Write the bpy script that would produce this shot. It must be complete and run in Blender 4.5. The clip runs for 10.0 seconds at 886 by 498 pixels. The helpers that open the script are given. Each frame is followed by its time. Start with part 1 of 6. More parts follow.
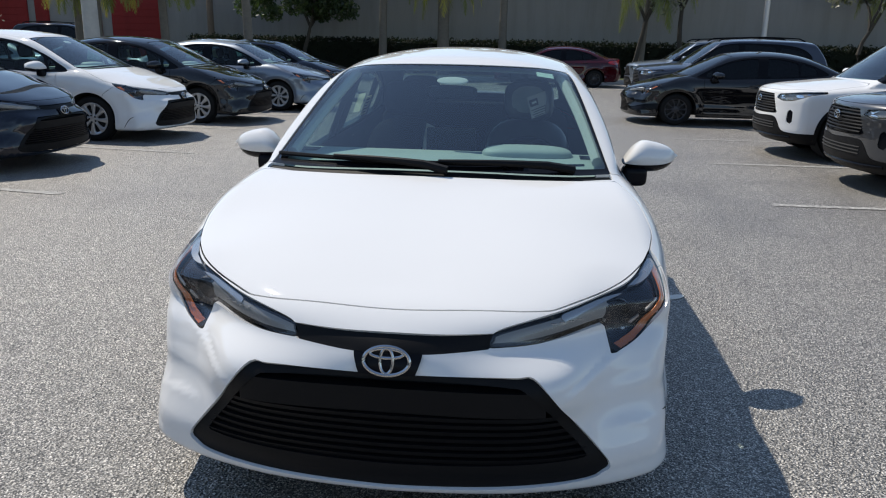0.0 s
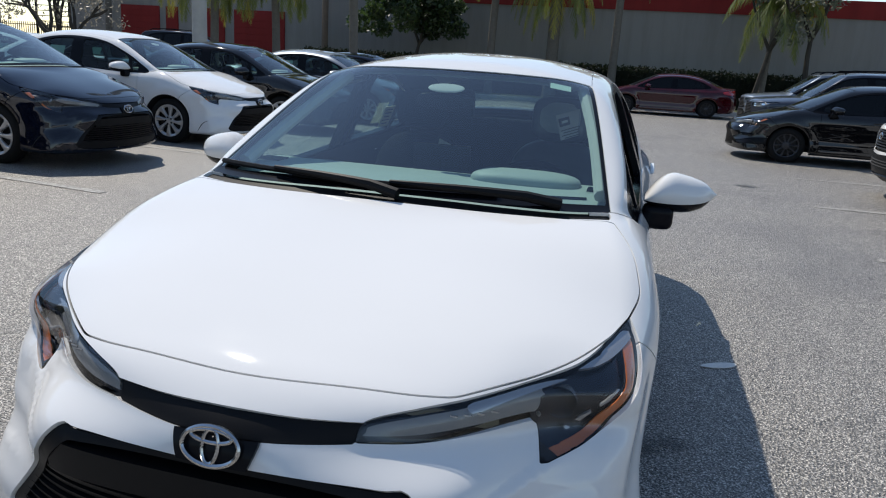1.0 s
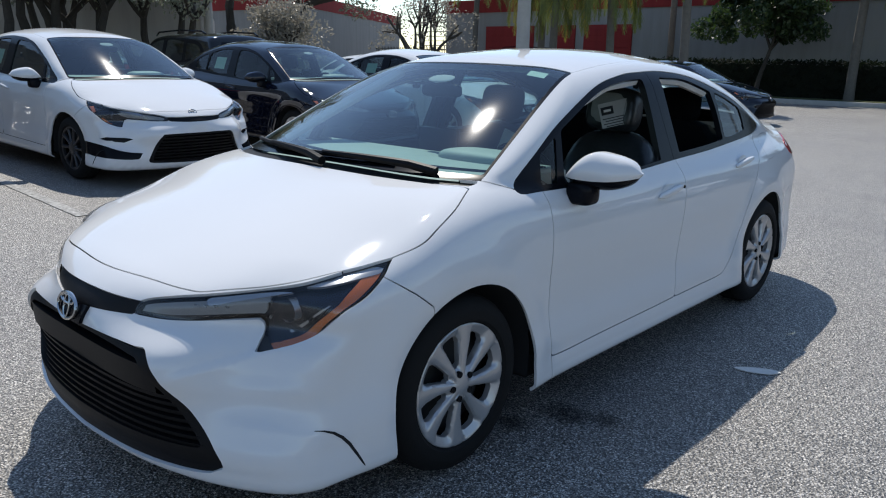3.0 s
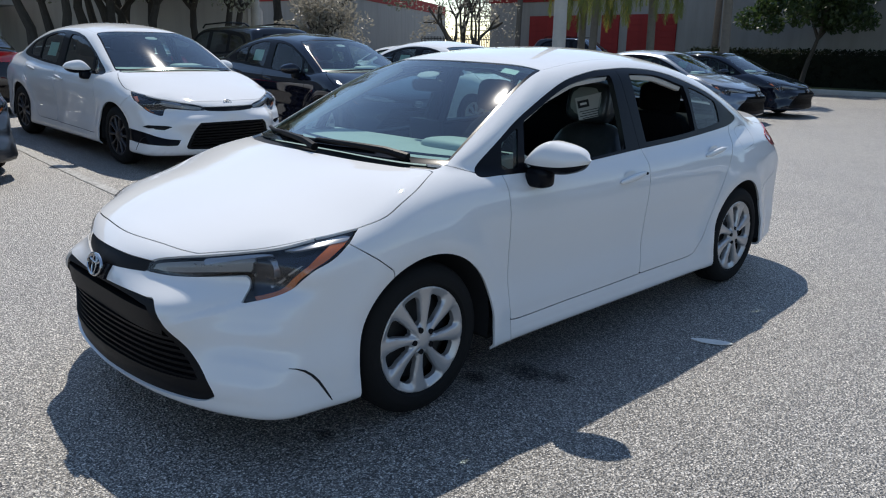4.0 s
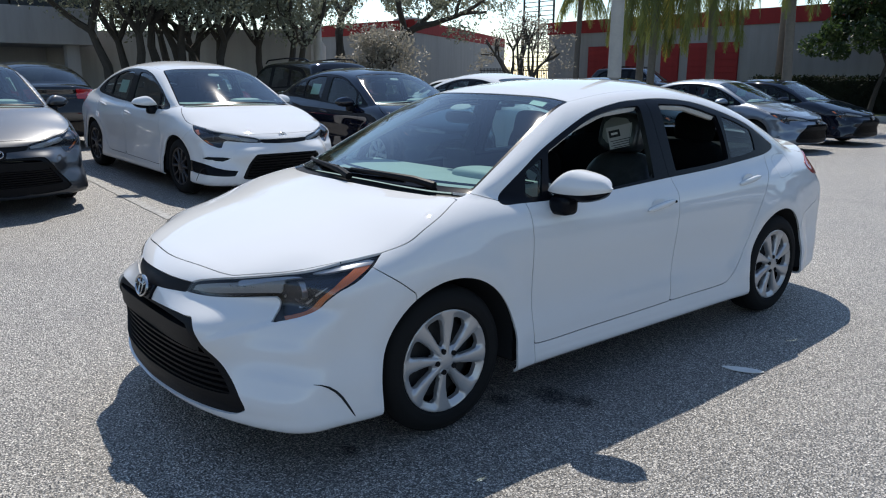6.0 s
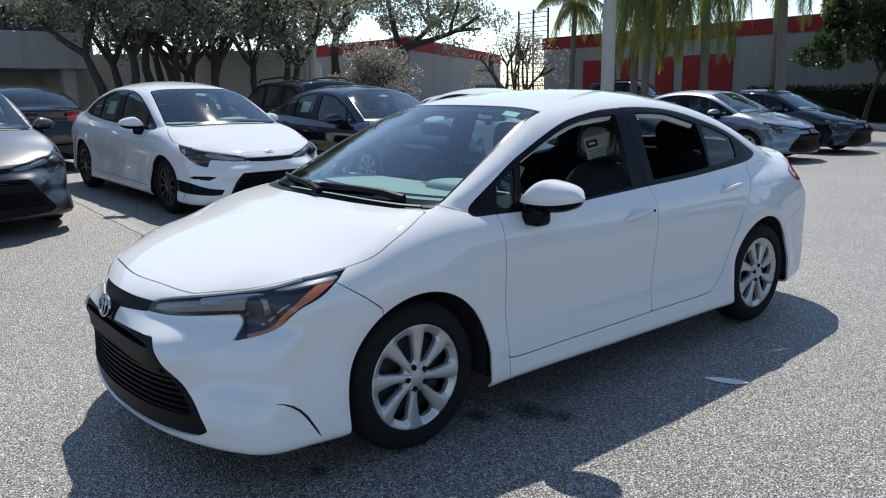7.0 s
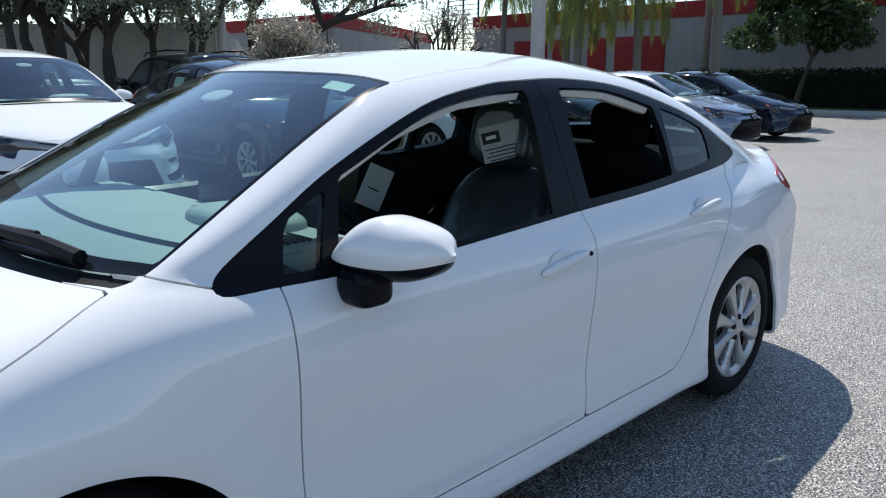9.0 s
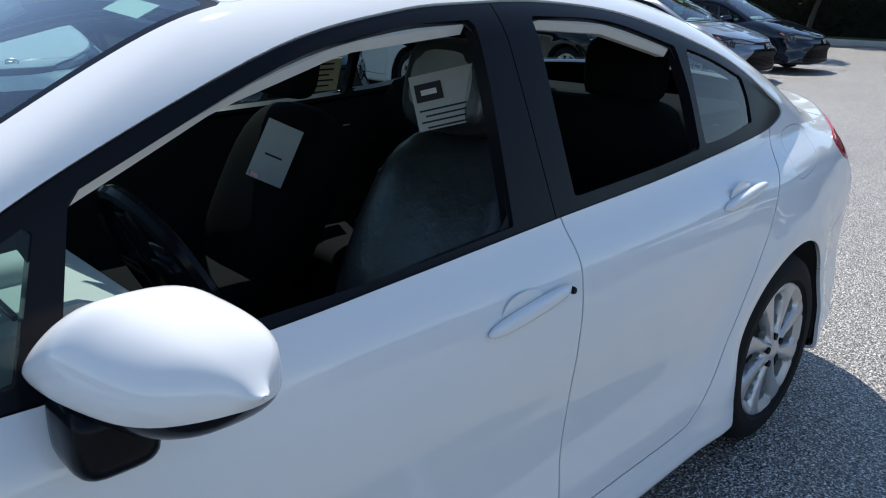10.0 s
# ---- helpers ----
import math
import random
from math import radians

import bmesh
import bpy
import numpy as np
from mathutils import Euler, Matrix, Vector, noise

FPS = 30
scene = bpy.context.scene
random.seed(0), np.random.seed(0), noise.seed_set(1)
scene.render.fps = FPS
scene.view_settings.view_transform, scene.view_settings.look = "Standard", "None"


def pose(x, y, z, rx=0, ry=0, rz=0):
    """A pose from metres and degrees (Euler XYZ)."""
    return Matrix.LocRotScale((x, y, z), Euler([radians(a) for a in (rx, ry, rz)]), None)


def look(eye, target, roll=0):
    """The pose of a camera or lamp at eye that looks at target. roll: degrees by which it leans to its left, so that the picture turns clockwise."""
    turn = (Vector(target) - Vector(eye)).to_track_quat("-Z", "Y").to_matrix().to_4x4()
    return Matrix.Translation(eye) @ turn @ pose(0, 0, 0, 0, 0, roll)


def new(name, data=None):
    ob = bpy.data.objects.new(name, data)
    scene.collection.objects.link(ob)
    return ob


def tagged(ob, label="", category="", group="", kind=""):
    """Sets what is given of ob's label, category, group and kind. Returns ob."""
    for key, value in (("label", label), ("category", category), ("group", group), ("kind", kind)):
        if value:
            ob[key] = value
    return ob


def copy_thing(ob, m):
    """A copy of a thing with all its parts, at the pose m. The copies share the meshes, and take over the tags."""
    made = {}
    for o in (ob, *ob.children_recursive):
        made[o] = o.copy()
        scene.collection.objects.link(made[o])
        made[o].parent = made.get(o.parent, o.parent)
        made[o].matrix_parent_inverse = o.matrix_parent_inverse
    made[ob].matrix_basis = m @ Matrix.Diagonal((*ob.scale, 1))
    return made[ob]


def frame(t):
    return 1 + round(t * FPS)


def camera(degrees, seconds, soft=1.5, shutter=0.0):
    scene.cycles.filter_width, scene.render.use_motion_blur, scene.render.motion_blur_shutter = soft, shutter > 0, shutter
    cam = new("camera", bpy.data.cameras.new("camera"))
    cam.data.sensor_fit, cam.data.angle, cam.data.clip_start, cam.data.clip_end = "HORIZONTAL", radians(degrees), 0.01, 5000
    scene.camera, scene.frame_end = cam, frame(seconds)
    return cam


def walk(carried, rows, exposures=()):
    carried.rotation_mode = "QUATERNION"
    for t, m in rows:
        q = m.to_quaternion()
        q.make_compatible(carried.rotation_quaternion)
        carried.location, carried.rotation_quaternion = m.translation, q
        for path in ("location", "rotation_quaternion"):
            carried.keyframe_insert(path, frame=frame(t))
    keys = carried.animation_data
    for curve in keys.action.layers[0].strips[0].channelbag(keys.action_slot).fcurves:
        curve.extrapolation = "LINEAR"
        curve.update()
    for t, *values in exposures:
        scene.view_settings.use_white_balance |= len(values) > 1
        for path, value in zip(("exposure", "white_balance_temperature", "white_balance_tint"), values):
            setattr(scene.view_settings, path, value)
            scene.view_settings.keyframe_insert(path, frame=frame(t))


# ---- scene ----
cam = camera(61.0, 10.0, soft=1.1)
PATH = [
    (0, (0.36, -2.869, 1.487), (0.156, -0.952, 0.956), 1.1),
    (0.5, (0.532, -2.517, 1.436), (0.198, -0.611, 0.934), 2.1),
    (1, (0.788, -2.181, 1.419), (0.308, -0.302, 0.931), 3.5),
    (1.5, (1.134, -1.903, 1.438), (0.327, -0.142, 0.94), 2.6),
    (2, (1.549, -1.874, 1.412), (0.474, -0.259, 0.928), 2.0),
    (2.5, (1.966, -1.843, 1.416), (0.736, -0.34, 0.936), 1.7),
    (2.7, (2.149, -1.788, 1.394), (0.882, -0.317, 0.912), 1.4),
    (3.8, (2.867, -1.914, 1.436), (1.5, -0.55, 0.916), 1.1),
    (4, (2.924, -1.907, 1.45), (1.538, -0.562, 0.93), 1.1),
    (4.5, (3.013, -1.881, 1.473), (1.588, -0.575, 0.958), 1.0),
    (5, (3.047, -1.884, 1.468), (1.588, -0.611, 0.969), 1.0),
    (5.5, (3.083, -1.886, 1.465), (1.596, -0.635, 0.991), 0.8),
    (7, (3.159, -1.74, 1.436), (1.643, -0.499, 1.034), -0.8),
    (7.5, (2.951, -1.44, 1.39), (1.453, -0.175, 0.996), -1.3),
    (8, (2.733, -1.1, 1.385), (1.266, 0.201, 0.993), -1.3),
    (8.5, (2.498, -0.704, 1.413), (1.068, 0.634, 1.005), -0.9),
    (9, (2.166, -0.347, 1.366), (0.772, 1.014, 0.917), -0.1),
    (9.5, (1.901, 0.041, 1.347), (0.537, 1.407, 0.822), 0.5),
    (10, (1.652, 0.423, 1.367), (0.308, 1.757, 0.724), 1.1),
]
EXPOSURES = [(0.0, 0.05, 6850, 10), (1.5, -0.01, 6650, 10), (2.5, -0.01, 6450, 10), (4.0, 0.09, 6600, 10), (5.5, 0.12, 6600, 10), (7.0, 0.19, 6600, 10), (8.5, 0.27, 6450, 10), (10.0, 0.42, 6450, 10)]
walk(cam, [(t, look(eye, target, roll)) for t, eye, target, roll in PATH], EXPOSURES)

# ---- place ----

# light
SUN_DIR = Vector((-0.57, 0.43, 1.0)).normalized()
world = bpy.data.worlds.new("world")
scene.world = world
world.use_nodes = True
wn = world.node_tree
sky = wn.nodes.new("ShaderNodeTexSky")
sky.sky_type, sky.sun_disc = "NISHITA", False
sky.dust_density, sky.ozone_density, sky.air_density = 0.0, 1.0, 1.0
sky.sun_elevation = math.asin(SUN_DIR.z)
sky.sun_rotation = math.atan2(SUN_DIR.x, SUN_DIR.y)
wn.nodes["Background"].inputs["Strength"].default_value = 0.148
wn.links.new(sky.outputs[0], wn.nodes["Background"].inputs["Color"])
sun_data = bpy.data.lights.new("sun", "SUN")
sun_data.energy, sun_data.angle, sun_data.color = 4.3, radians(0.53), (1.0, 0.95, 0.87)
sun = new("sun", sun_data)
sun.rotation_euler = SUN_DIR.to_track_quat("Z", "Y").to_euler()


# materials
class Nodes:
    """A small helper that builds one node material."""

    def __init__(self, name):
        self.mat = bpy.data.materials.new(name)
        self.mat.use_nodes = True
        self.tree = self.mat.node_tree
        self.bsdf = self.tree.nodes["Principled BSDF"]
        self.coord = self.tree.nodes.new("ShaderNodeTexCoord")

    def link(self, a, b):
        self.tree.links.new(a, b)

    def put(self, **values):
        for key, value in values.items():
            self.bsdf.inputs[key.replace("_", " ")].default_value = value
        return self

    def noise(self, scale, detail=4.0, rough=0.55, coord="Object", stretch=None):
        n = self.tree.nodes.new("ShaderNodeTexNoise")
        n.inputs["Scale"].default_value, n.inputs["Detail"].default_value, n.inputs["Roughness"].default_value = scale, detail, rough
        src = self.coord.outputs[coord]
        if stretch:
            m = self.tree.nodes.new("ShaderNodeMapping")
            m.inputs["Scale"].default_value = stretch
            self.link(src, m.inputs[0])
            src = m.outputs[0]
        self.link(src, n.inputs["Vector"])
        return n.outputs["Fac"]

    def cells(self, scale, output="Color", coord="Object"):
        n = self.tree.nodes.new("ShaderNodeTexVoronoi")
        n.inputs["Scale"].default_value = scale
        self.link(self.coord.outputs[coord], n.inputs["Vector"])
        return n.outputs[output]

    def ramp(self, fac, stops):
        r = self.tree.nodes.new("ShaderNodeValToRGB")
        while len(r.color_ramp.elements) < len(stops):
            r.color_ramp.elements.new(0.5)
        for e, (at, c) in zip(r.color_ramp.elements, stops):
            e.position = at
            e.color = (*c, 1) if isinstance(c, tuple) else (c, c, c, 1)
        self.link(fac, r.inputs[0])
        return r.outputs[0]

    def mix(self, fac, a, b, mode="MIX"):
        m = self.tree.nodes.new("ShaderNodeMix")
        m.data_type, m.blend_type = "RGBA", mode
        for sock, v in ((m.inputs["Factor"], fac), (m.inputs["A"], a), (m.inputs["B"], b)):
            if isinstance(v, bpy.types.NodeSocket):
                self.link(v, sock)
            elif isinstance(v, tuple):
                sock.default_value = (*v, 1)
            else:
                sock.default_value = v
        return m.outputs["Result"]

    def random(self):
        return self.tree.nodes.new("ShaderNodeObjectInfo").outputs["Random"]

    def island(self):
        return self.tree.nodes.new("ShaderNodeNewGeometry").outputs["Random Per Island"]

    def color(self, socket):
        self.link(socket, self.bsdf.inputs["Base Color"])
        return self

    def rough(self, socket):
        self.link(socket, self.bsdf.inputs["Roughness"])
        return self

    def bump(self, socket, strength=0.3, distance=0.01):
        b = self.tree.nodes.new("ShaderNodeBump")
        b.inputs["Strength"].default_value, b.inputs["Distance"].default_value = strength, distance
        self.link(socket, b.inputs["Height"])
        self.link(b.outputs[0], self.bsdf.inputs["Normal"])
        return self


def simple(name, color, rough=0.5, metal=0.0, vary=0.12, scale=6.0, bump=0.0, bump_scale=60.0, **more):
    """One colour that varies softly at two scales."""
    n = Nodes(name).put(Roughness=rough, Metallic=metal, **more)
    lo, hi = tuple(c * (1 - vary) for c in color), tuple(min(1.0, c * (1 + vary)) for c in color)
    n.color(n.mix(n.noise(scale, 6.0, 0.65), lo, hi))
    if bump:
        n.bump(n.noise(bump_scale, 5.0, 0.6), bump, 0.004)
    return n.mat


def car_paint(name, color, metal=0.0, flake=0.0):
    n = Nodes(name).put(Roughness=0.38, Metallic=metal, Coat_Weight=1.0, Coat_Roughness=0.03, Coat_IOR=1.6, Specular_IOR_Level=0.5 if metal else 0.0)
    base = n.mix(n.noise(1.5, 3.0), tuple(c * 0.96 for c in color), color)
    if flake:
        base = n.mix(flake, base, n.cells(900.0), "OVERLAY")
    return n.color(base).mat


def glass(name, tint, alpha_rough=0.032, ior=1.45, faces=2):
    """Thin sheet glass: see-through with a clear mirror on top."""
    m = bpy.data.materials.new(name)
    m.use_nodes = True
    t = m.node_tree
    t.nodes.remove(t.nodes["Principled BSDF"])
    out = t.nodes["Material Output"]
    see = t.nodes.new("ShaderNodeBsdfTransparent")
    see.inputs[0].default_value = (*tint, 1)
    gloss = t.nodes.new("ShaderNodeBsdfGlossy")
    gloss.inputs["Roughness"].default_value = alpha_rough
    f0 = ((ior - 1) / (ior + 1)) ** 2
    face = t.nodes.new("ShaderNodeLayerWeight")
    face.inputs["Blend"].default_value = 0.5
    power = t.nodes.new("ShaderNodeMath")
    power.operation = "POWER"
    power.inputs[1].default_value = 4.0
    t.links.new(face.outputs["Facing"], power.inputs[0])
    fres = t.nodes.new("ShaderNodeMath")
    fres.operation = "MULTIPLY_ADD"
    fres.inputs[1].default_value, fres.inputs[2].default_value = 1 - faces * f0, faces * f0
    t.links.new(power.outputs[0], fres.inputs[0])
    mixer = t.nodes.new("ShaderNodeMixShader")
    t.links.new(fres.outputs[0], mixer.inputs[0])
    t.links.new(see.outputs[0], mixer.inputs[1])
    t.links.new(gloss.outputs[0], mixer.inputs[2])
    t.links.new(mixer.outputs[0], out.inputs[0])
    return m


WHITE = car_paint("white_paint", (0.76, 0.76, 0.755))
NAVY = car_paint("navy_paint", (0.003, 0.005, 0.013))
BLACK = car_paint("black_paint", (0.006, 0.006, 0.007))
GREY = car_paint("grey_paint", (0.045, 0.047, 0.052), 0.5)
SILVER = car_paint("silver_paint", (0.19, 0.22, 0.26), 0.7)
RED = car_paint("red_paint", (0.045, 0.001, 0.004))
STEEL_BLUE = car_paint("blue_grey_paint", (0.10, 0.13, 0.19), 0.6)
TRIM = simple("black_trim", (0.007, 0.0075, 0.010), 0.16, Specular_IOR_Level=0.10)
PLASTIC = simple("dark_plastic", (0.007, 0.007, 0.008), 0.5, bump=0.1, bump_scale=300.0, Specular_IOR_Level=0.15)
SHELL = simple("inner_shell", (0.012, 0.012, 0.013), 0.9)
RUBBER = simple("tyre_rubber", (0.010, 0.010, 0.010), 0.8, bump=0.2, bump_scale=90.0, Specular_IOR_Level=0.2)
CHROME = simple("chrome", (0.82, 0.83, 0.85), 0.08, 1.0, vary=0.03)
EMBLEM = simple("dull_chrome", (0.50, 0.50, 0.50), 0.16, 1.0, vary=0.05)
ALLOY = simple("silver_wheel_cover", (0.50, 0.50, 0.50), 0.30, 0.6, vary=0.05)
DARK_ALLOY = simple("dark_wheel", (0.05, 0.05, 0.055), 0.3, 0.6)
BRAKE = simple("brake_metal", (0.03, 0.03, 0.03), 0.6, 0.3)
SCREEN_GLASS = glass("windscreen_glass", (0.70, 0.87, 0.85), ior=1.72)
SIDE_GLASS = glass("side_glass", (0.52, 0.66, 0.64), faces=1)
DARK_GLASS = glass("tinted_glass", (0.06, 0.07, 0.08), ior=1.45, faces=1)
LENS = glass("clear_lens", (0.92, 0.93, 0.94), ior=1.4)
RED_LENS = simple("red_lens", (0.40, 0.012, 0.014), 0.12, Coat_Weight=1.0, Coat_Roughness=0.02)
AMBER = simple("amber_reflector", (0.50, 0.13, 0.03), 0.15, Coat_Weight=1.0, Coat_Roughness=0.02)
LAMP_DARK = simple("lamp_housing", (0.035, 0.04, 0.05), 0.2, 0.5)
LAMP_MID = simple("lamp_light_guide", (0.24, 0.24, 0.235), 0.3, 0.0)
LAMP_GREY = simple("lamp_reflector", (0.42, 0.43, 0.44), 0.22, 0.7)
CLOTH = simple("black_seat_cloth", (0.007, 0.007, 0.008), 0.9, bump=0.3, bump_scale=400.0, Specular_IOR_Level=0.08)
DASH = simple("dashboard_vinyl", (0.38, 0.42, 0.395), 0.6, bump=0.15, bump_scale=500.0)
LINER = simple("light_headliner", (0.55, 0.54, 0.51), 0.95, bump=0.1, bump_scale=500.0)
FILM = simple("clear_film_over_seat", (0.030, 0.034, 0.036), 0.28, vary=0.95, scale=9.0, bump=1.0, bump_scale=15.0, Specular_IOR_Level=0.6)
BAG = simple("cloudy_bag", (0.30, 0.31, 0.30), 0.35, vary=0.3, scale=12.0, bump=0.7, bump_scale=20.0)
PAPER = simple("white_paper", (0.72, 0.71, 0.68), 0.8, vary=0.05)
# white paper again, darkened: the cabin's shade is put into its colour
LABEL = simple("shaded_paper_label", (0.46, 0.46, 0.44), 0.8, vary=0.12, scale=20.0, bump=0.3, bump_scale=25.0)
INK = simple("black_ink", (0.015, 0.015, 0.016), 0.7)
STICKER = simple("pale_sticker", (0.60, 0.72, 0.60), 0.7, vary=0.06)


# mesh helpers
def mesh_object(name, verts, faces, mat, parent=None, label="", smooth=True, normals=None):
    me = bpy.data.meshes.new(name)
    me.from_pydata([tuple(v) for v in verts], [], [tuple(f) for f in faces])
    me.materials.append(mat)
    if smooth and me.polygons:
        me.polygons.foreach_set("use_smooth", [True] * len(me.polygons))
    if normals is not None:
        me.normals_split_custom_set_from_vertices([tuple(n) for n in normals])
    me.update()
    ob = new(name, me)
    if parent:
        ob.parent = parent
    if label:
        ob["label"] = label
    return ob


def part(name, bm, mat, parent=None, label="", smooth=True, m=None):
    """Links a bmesh as one mesh object under a thing or a part."""
    me = bpy.data.meshes.new(name)
    bm.to_mesh(me)
    bm.free()
    me.materials.append(mat)
    if smooth:
        me.polygons.foreach_set("use_smooth", [True] * len(me.polygons))
        me.set_sharp_from_angle(angle=radians(38))
    ob = new(name, me)
    if parent:
        ob.parent = parent
    if m is not None:
        ob.matrix_basis = m
    if label:
        ob["label"] = label
    return ob


def box(cx, cy, cz, sx, sy, sz, bevel=0.0, m=None, segs=2):
    bm = bmesh.new()
    bmesh.ops.create_cube(bm, size=1, matrix=Matrix.Translation((cx, cy, cz)) @ Matrix.Diagonal((sx, sy, sz, 1)))
    if bevel:
        bmesh.ops.bevel(bm, geom=bm.edges[:], offset=bevel, segments=segs, affect="EDGES", profile=0.6)
    if m is not None:
        bm.transform(m)
    return bm


def join(*bms):
    """Joins several bmeshes of one part into the first."""
    base = bms[0]
    for b in bms[1:]:
        me = bpy.data.meshes.new("tmp")
        b.to_mesh(me)
        b.free()
        base.from_mesh(me)
        bpy.data.meshes.remove(me)
    return base


def lathe(profile, steps=48, axis="X"):
    """Turns (radius, along) pairs round an axis."""
    bm = bmesh.new()
    rings = []
    for i in range(steps):
        a = 2 * math.pi * i / steps
        ring = []
        for r, h in profile:
            c, s = r * math.cos(a), r * math.sin(a)
            ring.append(bm.verts.new((h, c, s) if axis == "X" else (c, s, h)))
        rings.append(ring)
    for i in range(steps):
        a, b = rings[i], rings[(i + 1) % steps]
        for j in range(len(profile) - 1):
            bm.faces.new((a[j], a[j + 1], b[j + 1], b[j]))
    bmesh.ops.remove_doubles(bm, verts=bm.verts[:], dist=1e-5)
    bmesh.ops.recalc_face_normals(bm, faces=bm.faces[:])
    return bm


def tube(points, radius, sides=8, taper=None, flat=1.0):
    """A round bar along points; taper: radius factors; flat squashes it in z."""
    bm = bmesh.new()
    pts = [Vector(p) for p in points]
    rings = []
    for i, p in enumerate(pts):
        d = (pts[min(i + 1, len(pts) - 1)] - pts[max(i - 1, 0)]).normalized()
        u = d.cross(Vector((0, 0, 1)))
        u = u.normalized() if u.length > 1e-3 else Vector((1, 0, 0))
        v = d.cross(u)
        r = radius * (taper[i] if taper else 1.0)
        rings.append([bm.verts.new(p + u * r * math.cos(a) + v * r * flat * math.sin(a)) for a in (2 * math.pi * k / sides for k in range(sides))])
    for a, b in zip(rings, rings[1:]):
        for k in range(sides):
            bm.faces.new((a[k], a[(k + 1) % sides], b[(k + 1) % sides], b[k]))
    bm.faces.new(rings[0][::-1])
    bm.faces.new(rings[-1])
    return bm


def soft_block(cx, cy, cz, sx, sy, sz, power=4.0, n=7, m=None):
    """A cushion: a cube blown up towards a superellipsoid."""
    bm = bmesh.new()
    bmesh.ops.create_cube(bm, size=2)
    bmesh.ops.subdivide_edges(bm, edges=bm.edges[:], cuts=n, use_grid_fill=True)
    for v in bm.verts:
        k = (abs(v.co.x) ** power + abs(v.co.y) ** power + abs(v.co.z) ** power) ** (1 / power)
        v.co = v.co / k
        v.co = Vector((cx + v.co.x * sx / 2, cy + v.co.y * sy / 2, cz + v.co.z * sz / 2))
    if m is not None:
        bm.transform(m)
    return bm


def prism(outline, x0, x1, axis="X", bevel=0.0):
    """An outline drawn in the other two axes, drawn out from x0 to x1."""
    bm = bmesh.new()

    def place(a, b, h):
        return (h, a, b) if axis == "X" else (a, h, b) if axis == "Y" else (a, b, h)

    lo = [bm.verts.new(place(a, b, x0)) for a, b in outline]
    hi = [bm.verts.new(place(a, b, x1)) for a, b in outline]
    n = len(outline)
    for i in range(n):
        bm.faces.new((lo[i], lo[(i + 1) % n], hi[(i + 1) % n], hi[i]))
    bm.faces.new(lo[::-1])
    bm.faces.new(hi)
    bmesh.ops.recalc_face_normals(bm, faces=bm.faces[:])
    if bevel:
        bmesh.ops.bevel(bm, geom=bm.edges[:], offset=bevel, segments=2, affect="EDGES")
    return bm


# curves and fields for car bodies
def curve(*pts):
    """A smooth function through (x, y) pairs, straight beyond its ends."""
    xs, ys = np.array([p[0] for p in pts], float), np.array([p[1] for p in pts], float)
    d = np.diff(ys) / np.diff(xs)
    h = np.diff(xs)
    inner = (d[:-1] * h[1:] + d[1:] * h[:-1]) / (h[1:] + h[:-1])
    slope = np.concatenate([[d[0]], inner, [d[-1]]])

    def f(x):
        x = np.asarray(x, float)
        xc = np.clip(x, xs[0], xs[-1])
        i = np.clip(np.searchsorted(xs, xc) - 1, 0, len(xs) - 2)
        t = (xc - xs[i]) / h[i]
        y = (2 * t**3 - 3 * t**2 + 1) * ys[i] + (t**3 - 2 * t**2 + t) * h[i] * slope[i] + (3 * t**2 - 2 * t**3) * ys[i + 1] + (t**3 - t**2) * h[i] * slope[i + 1]
        return y + np.where(x < xs[0], (x - xs[0]) * slope[0], 0) + np.where(x > xs[-1], (x - xs[-1]) * slope[-1], 0)

    return f


def smax(a, b, k):
    h = np.maximum(k - np.abs(a - b), 0) / k
    return np.maximum(a, b) + h * h * k / 4


def smin(a, b, k):
    return -smax(-a, -b, k)


def rounded(pts, closed=True, per=6, sharp=()):
    """A smooth outline through points (Catmull-Rom); corners in sharp stay corners."""
    n, out = len(pts), []
    for i in range(n if closed else n - 1):
        p1, p2 = np.array(pts[i], float), np.array(pts[(i + 1) % n], float)
        p0 = 2 * p1 - p2 if i in sharp else np.array(pts[(i - 1) % n], float)
        p3 = 2 * p2 - p1 if (i + 1) % n in sharp else np.array(pts[(i + 2) % n], float)
        for k in range(per):
            t = k / per
            out.append(0.5 * (2 * p1 + (p2 - p0) * t + (2 * p0 - 5 * p1 + 4 * p2 - p3) * t * t + (3 * p1 - p0 - 3 * p2 + p3) * t**3))
    return np.array(out)


def inside(poly, a, b):
    """Signed distance to an outline, positive within it."""
    poly = np.asarray(poly, float)
    best, odd = np.full(a.shape, 1e9), np.zeros(a.shape, bool)
    for (x0, y0), (x1, y1) in zip(poly, np.roll(poly, -1, 0)):
        ex, ey = x1 - x0, y1 - y0
        t = np.clip(((a - x0) * ex + (b - y0) * ey) / (ex * ex + ey * ey + 1e-12), 0, 1)
        best = np.minimum(best, np.hypot(a - x0 - t * ex, b - y0 - t * ey))
        if y0 != y1:
            odd ^= ((y0 > b) != (y1 > b)) & (a < (x1 - x0) * (b - y0) / (y1 - y0) + x0)
    return np.where(odd, best, -best)


